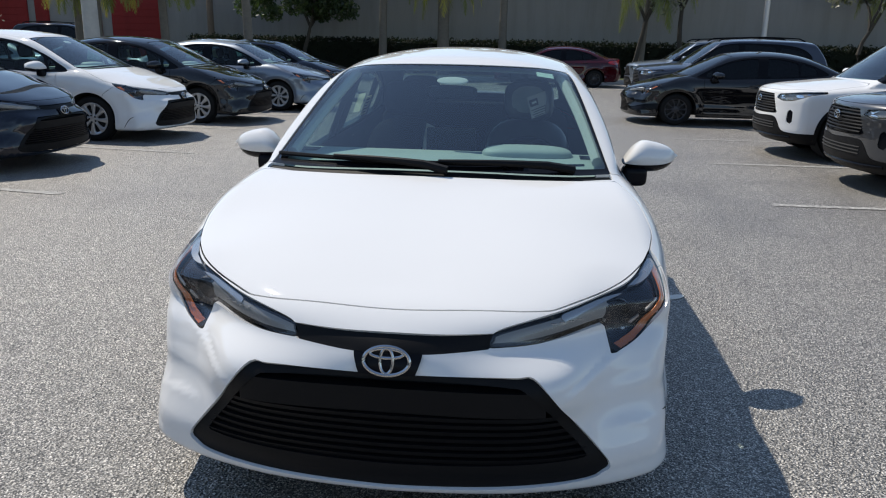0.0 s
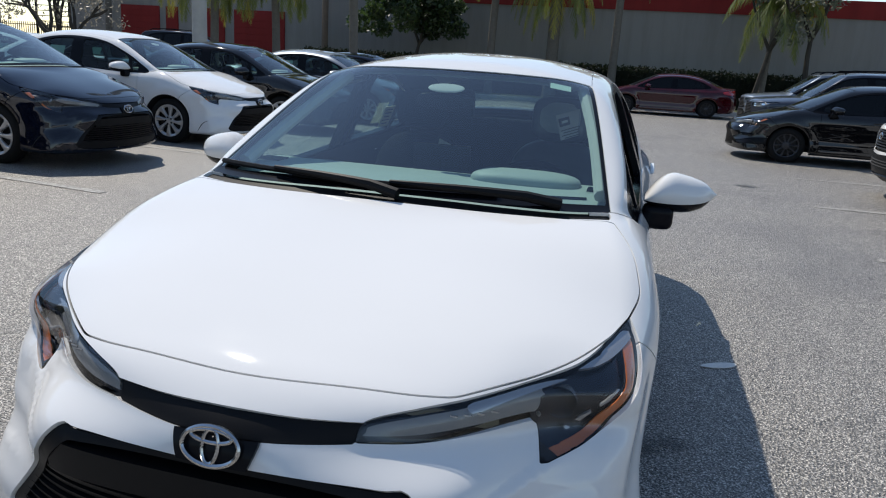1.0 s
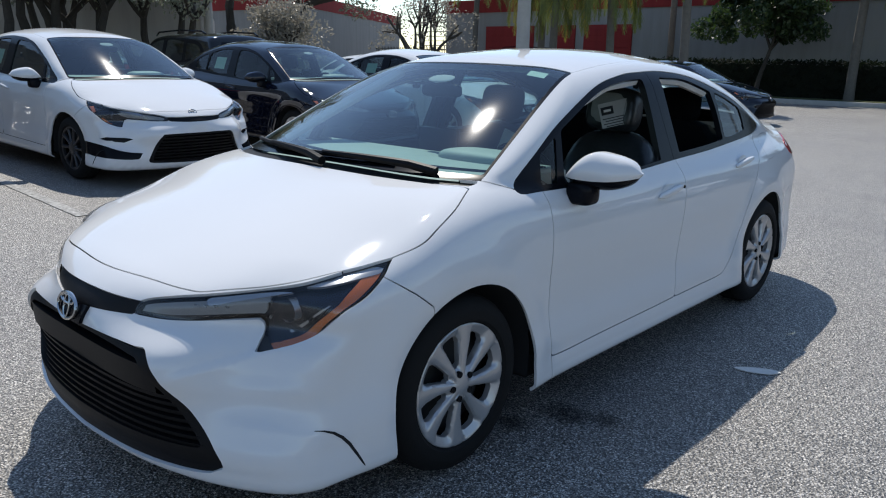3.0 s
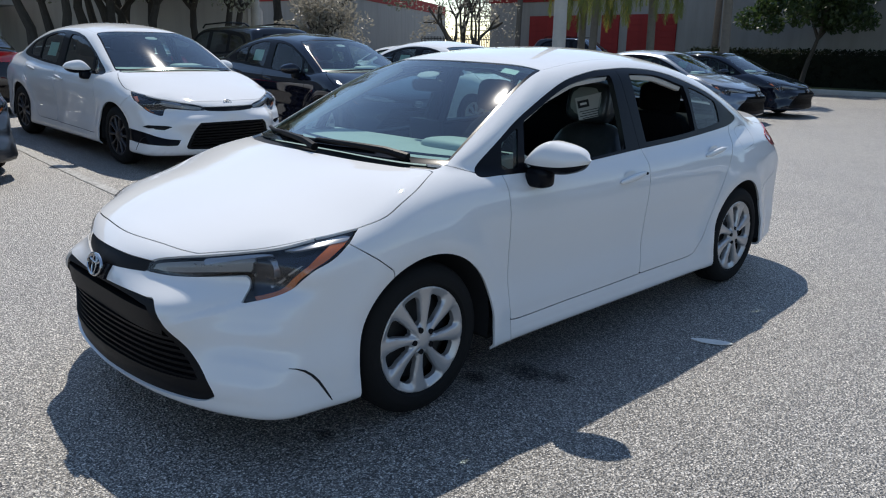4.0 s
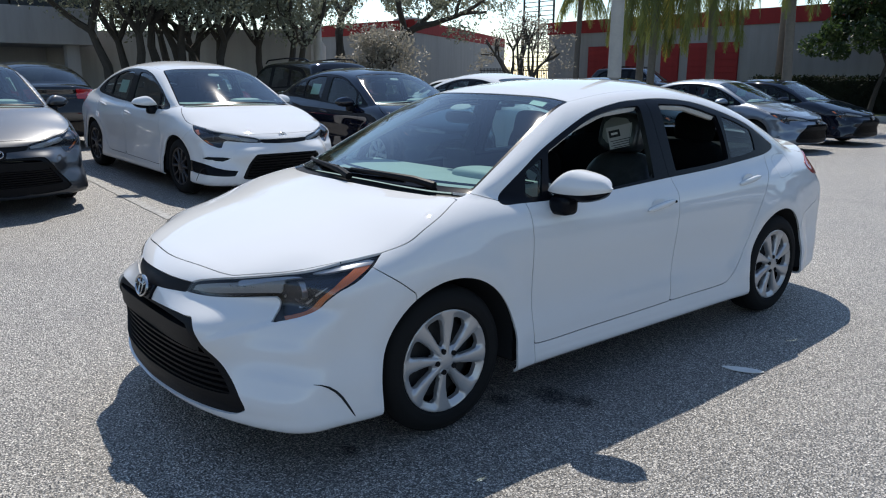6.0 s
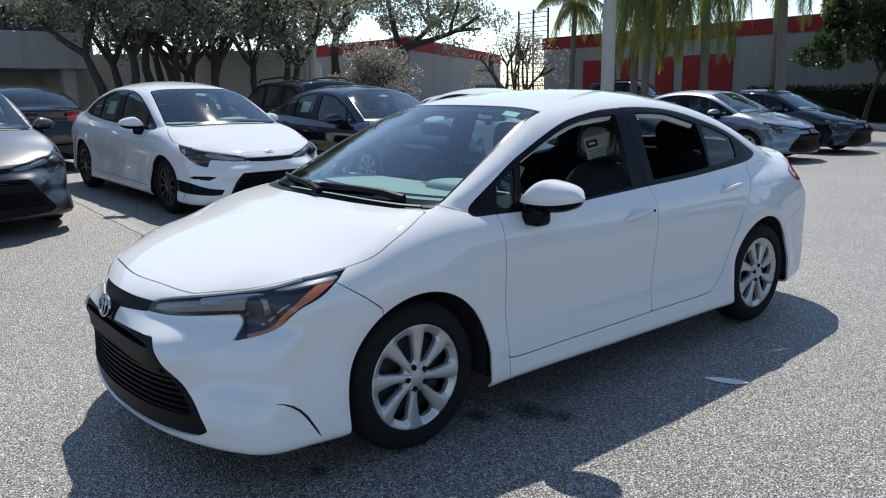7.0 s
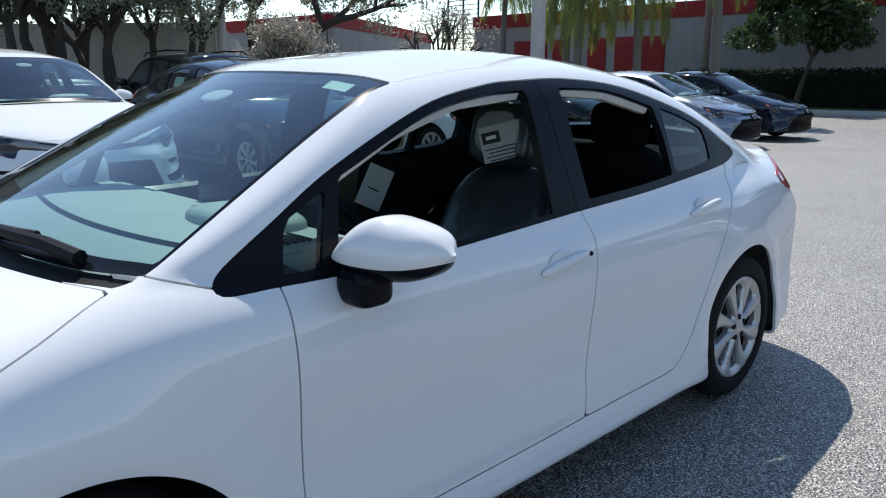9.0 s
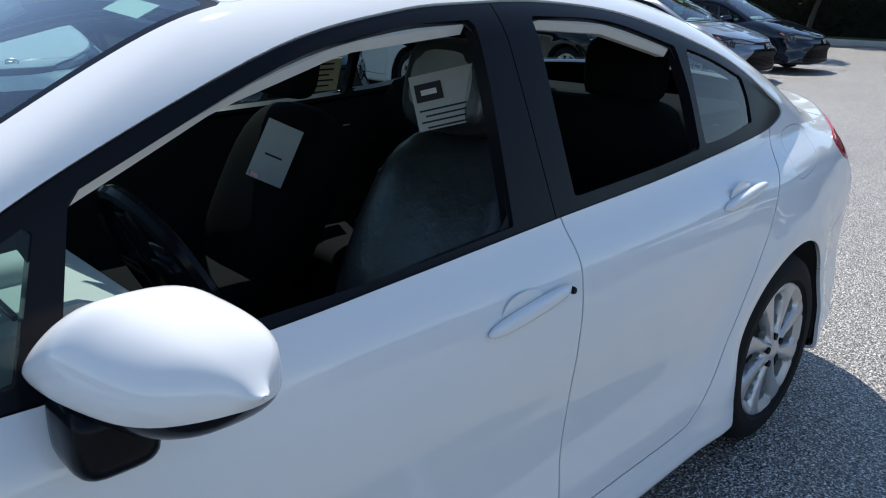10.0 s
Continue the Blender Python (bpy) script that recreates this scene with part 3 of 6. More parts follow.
# wheels
def wheel_cover(r, spokes, x_face, wide0, wide1, hub=0.05, ring=0.80, lean=0.0):
    """A dished wheel cover in one piece, facing +x: flared spokes with rounded openings between them."""
    n_round, n_out = spokes * 22, 30
    radii = np.concatenate([np.linspace(0.0, hub, 5), np.linspace(hub, r * 0.94, n_out)[1:], [r * 0.965, r * 0.985, r, r * 1.012]])
    V, F = [], []
    pitch = 2 * math.pi / spokes
    open_s = []
    for rr in radii:
        for k in range(n_round):
            a = 2 * math.pi * k / n_round
            t = np.clip((rr - hub) / (r * 0.95 - hub), 0, 1)
            shifted = (a - lean * t * t + pitch / 2) % pitch - pitch / 2
            off = rr * shifted
            half = wide0 + (wide1 - wide0) * t**1.4
            beside = np.clip((abs(off) - half + 0.006) / 0.012, 0, 1)
            beside = beside * beside * (3 - 2 * beside)
            x = x_face - 0.010 * np.clip(t * 1.3, 0, 1) * (1 - t) - 0.004 * abs(off / max(half, 1e-3)) ** 2 * (abs(off) < half)
            x -= beside * np.clip((rr - hub * 1.2) / 0.02, 0, 1) * np.clip((r * 0.975 - rr) / 0.03, 0, 1) * 0.017
            if rr < hub:
                x = x_face + 0.004 - 0.006 * (rr / hub) ** 4
            if rr > r * 0.99:
                x -= 0.012 * (rr > r * 1.001) + 0.002
            V.append((x, rr * math.cos(a), rr * math.sin(a)))
            # rounded corners of the openings
            d1, d2, d3, q = abs(off) - half, rr - hub * 1.5, r * ring - rr, 0.022
            inner = min(d1, min(d2, d3))
            edge = min(d2, d3)
            if d1 < q and edge < q:
                inner = q - math.hypot(q - d1, q - edge)
            open_s.append(inner)
    m = n_round
    for i in range(len(radii) - 1):
        for k in range(m):
            F.append([i * m + k, (i + 1) * m + k, (i + 1) * m + (k + 1) % m, i * m + (k + 1) % m])
    V, F = cut((np.array(V), F), -np.array(open_s))
    edges = {}
    for f in F:
        for i, j in zip(f, f[1:] + f[:1]):
            key = (min(i, j), max(i, j))
            edges[key] = None if key in edges else (i, j)
    verts, deep = [tuple(v) for v in V], {}
    faces = [list(f) for f in F]
    for e in edges.values():
        if e and min(math.hypot(V[e[0]][1], V[e[0]][2]), math.hypot(V[e[1]][1], V[e[1]][2])) > 0.004:
            for k in e:
                if k not in deep:
                    deep[k] = len(verts)
                    verts.append((V[k][0] - 0.022, V[k][1] * 0.995, V[k][2] * 0.995))
            faces.append([e[1], e[0], deep[e[0]], deep[e[1]]])
    bm = bmesh.new()
    made = [bm.verts.new(v) for v in verts]
    for f in faces:
        if len(set(f)) == len(f):
            try:
                bm.faces.new([made[k] for k in f])
            except ValueError:
                pass
    bmesh.ops.remove_doubles(bm, verts=bm.verts[:], dist=1e-5)
    bmesh.ops.recalc_face_normals(bm, faces=bm.faces[:])
    for e in bm.edges:
        if len(e.link_faces) == 2 and e.calc_face_angle(0) > 0.7:
            e.smooth = False
    return bm


def tyre_bm(r, r_in, half, steps=64):
    w = half
    return lathe([(r_in, -w + 0.02), (r_in + 0.01, -w + 0.004), (r_in + 0.04, -w), (r - 0.045, -w + 0.002), (r - 0.016, -w + 0.016), (r - 0.003, -w + 0.04), (r, -w + 0.055), (r - 0.006, -w + 0.06), (r - 0.006, -0.028), (r, -0.024), (r, 0.024), (r - 0.006, 0.028), (r - 0.006, w - 0.06), (r, w - 0.055), (r - 0.003, w - 0.04), (r - 0.016, w - 0.016), (r - 0.045, w - 0.002), (r_in + 0.04, w), (r_in + 0.012, w - 0.003), (r_in + 0.008, w - 0.010), (r_in, w - 0.014), (r_in - 0.01, w - 0.03)], steps)


def add_wheels(car, xc, ys, r, style, steps=36):
    """Four wheels: cover or rim, tyre, dark well behind."""
    rim_r = r * (0.70 if style == "cover" else 0.68)
    if style == "cover":
        cover = (wheel_cover(rim_r, 8, 0.090, 0.0135, 0.0370, 0.040, 0.855, 0.08), ALLOY)
    elif style == "twin":
        cover = (wheel_cover(rim_r, 10, 0.088, 0.011, 0.017, 0.050, 0.92), DARK_ALLOY)
    else:
        cover = (wheel_cover(rim_r, 5, 0.088, 0.024, 0.032, 0.055, 0.92), ALLOY)
    first = None
    for s in (1, -1):
        for y in ys:
            m = Matrix.Translation((s * xc, y, r)) @ pose(0, 0, 0, 0, 0, 0 if s > 0 else 180) @ pose(0, 0, 0, 37 - 6 * y, 0, 0)
            if first is None:
                w = part("wheel", cover[0], cover[1], car, "silver spoked wheel cover on a black tyre" if style == "cover" else "", m=m)
                part("tyre", tyre_bm(r, rim_r * 1.006, 0.10, steps), RUBBER, w)
                part("brake_disc", lathe([(0.0, 0.01), (rim_r * 0.5, 0.01), (rim_r * 0.5, 0.02), (rim_r * 0.78, 0.02), (rim_r * 0.78, 0.0), (rim_r * 1.0, -0.01), (rim_r * 1.0, -0.06), (0.0, -0.06)], 40), BRAKE, w)
                if style == "cover":
                    # raised dark discs stand in for the shade inside the nut recesses
                    nuts = [lathe([(0.0, 0.0), (0.009, 0.0), (0.0115, 0.002), (0.0115, -0.012)], 12) for _ in range(5)]
                    for k, b in enumerate(nuts):
                        a = 2 * math.pi * k / 5
                        b.transform(Matrix.Translation((0.0920, 0.047 * math.cos(a), 0.047 * math.sin(a))))
                        part("wheel_nut_recess", b, PLASTIC, w)
                first = w
            else:
                w = first.copy()
                scene.collection.objects.link(w)
                w.matrix_basis = m
                for c in first.children:
                    d = c.copy()
                    scene.collection.objects.link(d)
                    d.parent = w


def loop_emblem(parent, cx, cy, cz, size, tilt):
    """A plain chrome oval ring with crossed ovals, set on the nose."""
    m = Matrix.Translation((cx, cy, cz)) @ pose(0, 0, 0, tilt, 0, 0)

    def ring(rx, rz, oz, w):
        return tube([(rx * math.cos(a), 0.0, oz + rz * math.sin(a)) for a in (2 * math.pi * k / 40 for k in range(41))], w, 6)

    bms = [ring(size, size * 0.62, 0, size * 0.085), ring(size * 0.28, size * 0.56, 0, size * 0.07), ring(size * 0.72, size * 0.20, size * 0.32, size * 0.07)]
    return part("emblem", join(*bms), EMBLEM, parent, "chrome oval emblem", m=m)


# a compact four-door sedan
def seat_bms(x, y):
    base = soft_block(x, y + 0.02, 0.46, 0.52, 0.54, 0.22, 5)
    back = soft_block(0, 0, 0.28, 0.49, 0.20, 0.62, 3.0, m=Matrix.Translation((x, y + 0.26, 0.50)) @ pose(0, 0, 0, -28, 0, 0))
    return base, back


def interior(car, fine=True):
    """Dashboard, steering wheel, seats and linings under the glass."""
    part("floor_pan", join(box(0, 1.35, 0.30, 1.46, 2.9, 0.06), box(0, 1.36, 0.265, 1.68, 1.86, 0.06)), SHELL, car)
    dash = prism([(0.22, 0.915), (0.30, 0.955), (0.50, 0.985), (0.74, 0.985), (0.82, 0.955), (0.83, 0.89), (0.76, 0.72), (0.70, 0.54), (0.48, 0.54), (0.34, 0.72), (0.22, 0.80)], -0.72, 0.72, bevel=0.02)
    dash_ob = part("dashboard", dash, DASH, car)
    hood_bm = soft_block(0.37, 0.66, 0.985, 0.42, 0.22, 0.085, 3.0)
    part("instrument_hood", hood_bm, DASH, dash_ob)
    part("touch_screen", box(0, 0.79, 1.02, 0.24, 0.03, 0.13, 0.008), TRIM, dash_ob)
    if fine:
        for xv in (0.66, -0.66):
            part("air_vent", join(*[box(xv, 0.56 + 0.02 * k, 0.990, 0.10, 0.007, 0.006) for k in range(5)]), TRIM, dash_ob)
    wheel_m = Matrix.Translation((0.37, 0.98, 0.86)) @ pose(0, 0, 0, -66, 0, 0)
    rim = [(0.185 * math.cos(a), 0.185 * math.sin(a), 0) for a in (2 * math.pi * k / 36 for k in range(37))]
    sw = part("steering_wheel", join(tube(rim, 0.016, 8), box(0, 0, -0.01, 0.34, 0.03, 0.018, 0.006), box(0, -0.08, -0.01, 0.035, 0.16, 0.018, 0.006), soft_block(0, 0, 0, 0.15, 0.13, 0.05)), TRIM, car, m=wheel_m)
    for x in (0.37, -0.37):
        base, back = seat_bms(x, 1.27)
        seat = part("front_seat", join(base, back), CLOTH, car)
        head_m = Matrix.Translation((x, 1.73, 1.135)) @ pose(0, 0, 0, -12, 0, 0)
        part("headrest", soft_block(0, 0, 0.02, 0.27, 0.11, 0.20, 4.0), CLOTH, seat, m=head_m)
    rear = part("rear_bench", join(soft_block(0, 2.05, 0.46, 1.30, 0.55, 0.22, 6), soft_block(0, 2.42, 0.76, 1.30, 0.22, 0.66, 6, m=None)), CLOTH, car)
    for x in (0.38, -0.38):
        part("headrest", soft_block(x, 2.45, 1.16, 0.26, 0.12, 0.20, 4.0), CLOTH, rear)
    part("parcel_shelf", box(0, 2.74, 1.02, 1.15, 0.50, 0.03, 0.01), CLOTH, car)
    mir = part("rear_view_mirror", soft_block(0, 0.80, 1.255, 0.24, 0.035, 0.065, 4.0), TRIM, car)
    part("camera_housing", soft_block(0, 0, 0, 0.15, 0.075, 0.014, 2.2, m=Matrix.Translation((0, 0.80, 1.308)) @ pose(0, 0, 0, 24, 0, 0)), LINER, mir)
    if fine:
        slot = [(x, 0.38 + 0.16 * x * x, 0.9705 + 0.02 * x * x) for x in (-0.62 + 1.24 * k / 16 for k in range(17))]
        part("defroster_slot", tube(slot, 0.007, 6), TRIM, dash_ob)


def sedan(name, paint, label, fine=False, wheels="cover", windows="shut", nose="wide", glass_mat=None, group=""):
    """Builds the sedan with its front axle over the origin, nose to -y."""
    field = sedan_field
    car = new(name)
    tagged(car, label, "car", group)
    side_glass = glass_mat or SIDE_GLASS
    front_glass = glass_mat or SCREEN_GLASS
    rest = wrap(field, (-0.22, 3.05, 0.60), *((210, 90, 250) if fine else (72, 28, 80)))
    gap = 0.0023 if fine else 0.003
    rest = cut(rest, rest[0][:, 2] - 0.178)
    _, rest = split(rest, arch_test)
    screen, rest = split(rest, from_above(SCREEN, 0.85), gap / 2)
    back, rest = split(rest, from_above(BACKLIGHT, 1.0), gap / 2)
    dlo, rest = split(rest, from_side(DLO), gap / 2)
    hood, rest = split(rest, from_above(HOOD, 0.62), gap)
    cowl, rest = split(rest, from_above(COWL, 0.85), 0.0)
    lamp, rest = split(rest, from_front(HEADLAMP, -0.15), gap / 2)
    mouth = GRILLE if nose == "wide" else GRILLE_SPORT
    grille, rest = split(rest, from_front(mouth, -0.5), gap / 2)
    intake, rest = split(rest, from_front(INTAKE, -0.3)) if nose == "sport" else (None, rest)
    intake_low, rest = split(rest, from_front(INTAKE_LOW, -0.3)) if nose == "sport" else (None, rest)
    bar, rest = split(rest, from_front(BAR, -0.5), gap / 2)
    shield, rest = split(rest, from_front(SHIELD, -0.5), 0.0)
    tail, rest = split(rest, from_side(TAIL_LAMP), gap / 2)
    flap, rest = split(rest, from_side(FUEL_FLAP), 0.0007) if fine else (None, rest)
    door_f, rest = split(rest, from_side(FRONT_DOOR, 0.2, 2.0), gap)
    door_r, rest = split(rest, from_side(REAR_DOOR, 1.3, 2.9), gap)
    bumper, rest = split(rest, lambda x, y, z: inside(NOSE_PANEL, y, z), gap)
    rear_b, rest = split(rest, lambda x, y, z: inside(REAR_PANEL, y, z), gap)
    fender, rest = split(rest, from_side(FENDER), gap)
    roof, rest = split(rest, from_above(ROOF, 1.2), gap / 2)
    trunk, rest = split(rest, from_above(TRUNK, 0.86), gap)

    panel("hood", hood, field, paint, car)
    panel("front_bumper", bumper, field, paint, car)
    panel("fender", fender, field, paint, car)
    doors = panel("front_door", door_f, field, paint, car) + panel("rear_door", door_r, field, paint, car)
    panel("roof", roof, field, paint, car, depth=0.006)
    panel("trunk_lid", trunk, field, paint, car)
    panel("rear_bumper", rear_b, field, paint, car)
    panel("body_side", rest, field, paint, car)
    if fine:
        panel("fuel_flap", flap, field, paint, car, sides="left")
        panel("quarter_patch", flap, field, paint, car, sides="right")
    panel("cowl_panel", cowl, field, PLASTIC, car, sink=0.012, depth=0.02)
    # glass
    pane, frit = split(screen, from_above(SCREEN * np.array([0.975, 0.925]) + np.array([0, 0.054]), 0.8))
    windscreen = panel("windscreen", pane, field, front_glass, car, depth=0, sink=0.002)[0]
    panel("screen_border", frit, field, TRIM, windscreen, depth=0, sink=0.002)
    panel("rear_window", back, field, side_glass if fine else DARK_GLASS, car, depth=0, sink=0.002)
    frame_piece = dlo
    opened, panes = [], []
    for poly, kind in ((OPEN_FRONT, "open"), (OPEN_REAR, "open"), (PANE_FRONT, "pane"), (PANE_REAR, "pane")):
        p, frame_piece = split(frame_piece, from_side(poly))
        (opened if kind == "open" else panes).append(p)
    for piece_of_frame in split(frame_piece, lambda x, y, z: 1.582 - 0.05 * (z - 1.15) - y, 0.0015 if fine else 0.0):
        panel("window_frame", piece_of_frame, field, TRIM, car, sink=0.003, depth=0.03)
    for p in panes:
        panel("quarter_glass", p, field, side_glass, car, depth=0, sink=0.008)
    for p in opened:
        panel("side_window", p, field, side_glass, car, depth=0, sink=0.012, sides="both" if windows == "shut" else "right")
    # lamps
    for s, side in ((1, "left"), (-1, "right")):
        lens = panel("headlamp", lamp, field, LENS, car, sides=side, depth=0.0, sink=0.001, label="clear headlamp with dark housing and amber reflector")[0]
        panel("housing", shift(lamp, field, 0.0), field, LAMP_DARK, lens, sides=side, depth=0, sink=0.032)
        lamp_a, _ = split(lamp, lambda x, y, z: np.where((x > 0.668) & (z < 0.615 + (x - 0.668) * 1.30), np.minimum(inside(HEADLAMP, x, z) - 0.004, 0.022 - inside(HEADLAMP, x, z)), -0.01))
        panel("amber_reflector", lamp_a, field, AMBER, lens, sides=side, depth=0.004, sink=0.014)
        lamp_b, _ = split(lamp, lambda x, y, z: np.where((x > 0.30) & (x < 0.645), inside(HEADLAMP, x, z) - 0.011, -0.01))
        guide = panel("light_guide", lamp_b, field, LAMP_MID, lens, sides=side, depth=0.01, sink=0.016)[0]
        lamp_c, _ = split(lamp, lambda x, y, z: np.where(x > 0.50, np.minimum(0.013 - np.abs(inside(HEADLAMP, x, z) - 0.017), z - (0.70 + 0.30 * (x - 0.55))), -0.01))
        panel("bright_strip", lamp_c, field, LAMP_GREY, lens, sides=side, depth=0.008, sink=0.012)
        lamp_d, _ = split(lamp, lambda x, y, z: np.where((x > 0.69) & (z < 0.66 + 0.5 * (x - 0.69)), 0.004 - np.abs(inside(HEADLAMP, x, z) - 0.040), -0.01))
        panel("bright_strip", lamp_d, field, LAMP_GREY, lens, sides=side, depth=0.006, sink=0.014)
        for k in range(4):
            xb = 0.47 + 0.026 * k
            yb = float(meet(field, np.array([xb]), np.array([0.684]), -1.3, 0.2)[0])
            part("guide_mark", box(s * xb, yb + 0.015, 0.686, 0.017, 0.004, 0.004), LAMP_GREY, guide)
        yl = float(meet(field, np.array([0.685]), np.array([0.68]), -1.3, 0.2)[0])
        proj = lathe([(0.0, -0.016), (0.015, -0.014), (0.027, -0.006), (0.030, 0.0), (0.034, -0.004), (0.038, 0.0), (0.038, 0.03)], 24, axis="Z")
        part("projector_lamp", proj, LAMP_GREY, lens, m=Matrix.Translation((s * 0.676, yl + 0.055, 0.678)) @ pose(0, 0, 0, -90, 0, 0) @ pose(0, 0, 0, 180, 0, 0))
        panel("tail_lamp", tail, field, RED_LENS, car, sides=side, depth=0.03, sink=-0.006)
        # bumper slit drawn as a raised strip, its inner shade put into the dark colour
        bm = bmesh.new()
        rows = []
        sy, sz, sw = (np.interp(np.arange(29) / 4, range(8), [p[i] for p in SLOT]) for i in range(3))
        for off, out in ((-0.6, -0.004), (-0.6, 0.0015), (0.6, 0.0015), (0.6, -0.004)):
            yy, zz = sy + off * 0.8 * sw, sz + off * 0.6 * sw
            rows.append([bm.verts.new((s * (x + out), y, z)) for x, y, z in zip(side_x(field, yy, zz), yy, zz)])
        for p, q in zip(rows, rows[1:]):
            for j in range(28):
                bm.faces.new((p[j], q[j], q[j + 1], p[j + 1]))
        part("bumper_slot", bm, SHELL, car)
    # nose
    panel("upper_grille", bar, field, PLASTIC, car, sink=0.008, depth=0.01)
    opening, surround = split(grille, from_front(MOUTH if nose == "wide" else mouth * np.array([0.93, 0.86]) + np.array([0, 0.055]), 0))
    grille_ob = panel("grille", surround, field, PLASTIC, car, sink=0.010, depth=0.05, label="wide black trapezoid grille with thin bars")[0]
    panel("grille_back", opening, field, SHELL, grille_ob, sink=0.07, depth=0)
    if intake:
        panel("side_intake", intake, field, TRIM, car, sink=0.012, depth=0)
        panel("lower_intake", intake_low, field, TRIM, car, sink=0.010, depth=0)
    zs = [0.487, 0.434, 0.412, 0.390, 0.368, 0.346, 0.324, 0.302] if nose == "wide" else [0.516, 0.478, 0.446, 0.416, 0.386, 0.356, 0.326, 0.296, 0.266]
    for k, z in enumerate(zs):
        half = float(np.interp(z, [0.23, 0.29, 0.42, 0.545], [0.63, 0.605, 0.515, 0.405] if nose == "wide" else [0.50, 0.48, 0.42, 0.36]))
        if nose == "sport" and k == 0:
            continue
        xs = np.linspace(-half, half, 33 if fine else 13)
        ys = meet(field, np.abs(xs), np.full(xs.shape, z), -1.3, 0.2)
        bm = bmesh.new()
        tall = 0.040 if k == 0 else 0.0075
        sect = ((0.012, tall), (0.018, -tall), (0.060, -tall + 0.004), (0.060, tall))
        cols = [[bm.verts.new((x, y + dy, z + dz)) for dy, dz in sect] for x, y in zip(xs, ys)]
        for a, b in zip(cols, cols[1:]):
            for j in range(4):
                bm.faces.new((a[j], b[j], b[(j + 1) % 4], a[(j + 1) % 4]))
        bmesh.ops.recalc_face_normals(bm, faces=bm.faces[:])
        part("grille_bar", bm, PLASTIC, grille_ob)
    if nose == "sport":
        loop_emblem(car, 0, float(meet(field, np.array([0.0]), np.array([0.715]), -1.3, 0)[0]) - 0.006, 0.715, 0.045, -35)
    shield_ob = None if nose == "sport" else panel("emblem_plate", shield, field, TRIM, car, sink=-0.012, depth=0.03)[0]
    if nose == "sport":
        panel("nose_centre", shield, field, paint, car)
    else:
        loop_emblem(shield_ob, 0, float(meet(field, np.array([0.0]), np.array([0.617]), -1.3, 0)[0]) - 0.017, 0.617, 0.066, -14)
    # inner skin
    shell_full = wrap(field, (-0.22, 3.05, 0.60), *((60, 20, 80) if fine else (36, 12, 44)))
    shell_full = cut(shell_full, shell_full[0][:, 2] - 0.185)
    for test in (arch_test, from_above(SCREEN * 0.985 + np.array([0, 0.008]), 0.85), from_above(BACKLIGHT, 1.0), from_side(OPEN_FRONT), from_side(OPEN_REAR), from_side(PANE_FRONT), from_side(PANE_REAR), from_front(mouth, -0.5), from_front(HEADLAMP, -0.15)):
        _, shell_full = split(shell_full, test)
    panel("inner_skin", shell_full, field, SHELL, car, sink=0.014, depth=0)
    liner, _ = split(wrap(field, (-0.22, 3.05, 0.60), *((60, 12, 60) if fine else (30, 8, 30))), from_above(ROOF * np.array([0.99, 1.0]), 1.2))
    panel("headliner", liner, field, LINER, car, sink=0.035, depth=0)
    for yc in (0.012, 2.70):
        for s in (1, -1):
            well = lathe([(0.0, s * 0.50), (0.375, s * 0.50), (0.375, s * (0.855 if yc < 1 else 0.848))], 40)
            well = cut((np.array([v.co for v in well.verts]), [[v.index for v in f.verts] for f in (well.verts.index_update() or well.faces)]), np.array([v.co.z for v in well.verts]) + 0.08)
            V = well[0] + np.array([0, yc, 0.312])
            mesh_object("wheel_well", V, well[1], SHELL, car)
    half_plan = [(0.45, -0.80), (0.68, -0.66), (0.80, -0.40), (0.60, -0.37), (0.60, 0.40), (0.82, 0.42), (0.82, 2.30), (0.60, 2.33), (0.60, 3.08), (0.78, 3.12), (0.70, 3.36), (0.40, 3.52)]
    part("underbody", prism(half_plan + [(-a, b) for a, b in half_plan[::-1]], 0.200, 0.250, axis="Z"), SHELL, car, smooth=False)
    add_wheels(car, 0.768, (0.0, 2.70), 0.314, wheels, 72 if fine else 36)
    interior(car, fine)
    # mirrors
    for s in (1, -1):
        V, F = wing_mirror()
        V = V * np.array([s, 1, 1])
        if s < 0:
            F = [f[::-1] for f in F]
        sl = V[:, 2] - M_EDGE(np.abs(V[:, 0]))
        top, low = cut((V, F), sl), cut((V, F), -sl)
        cap = mesh_object("wing_mirror", top[0], top[1], paint, car, "painted cap over black base")
        mesh_object("mirror_base", (low[0] - np.array([s * 0.945, 0.70, 0.99])) * np.array([0.985, 0.985, 0.985]) + np.array([s * 0.945, 0.70, 0.99]), low[1], TRIM, cap)
        part("mirror_stalk", soft_block(s * 0.868, 0.672, 0.905, 0.115, 0.10, 0.092, 4.0), TRIM, cap)
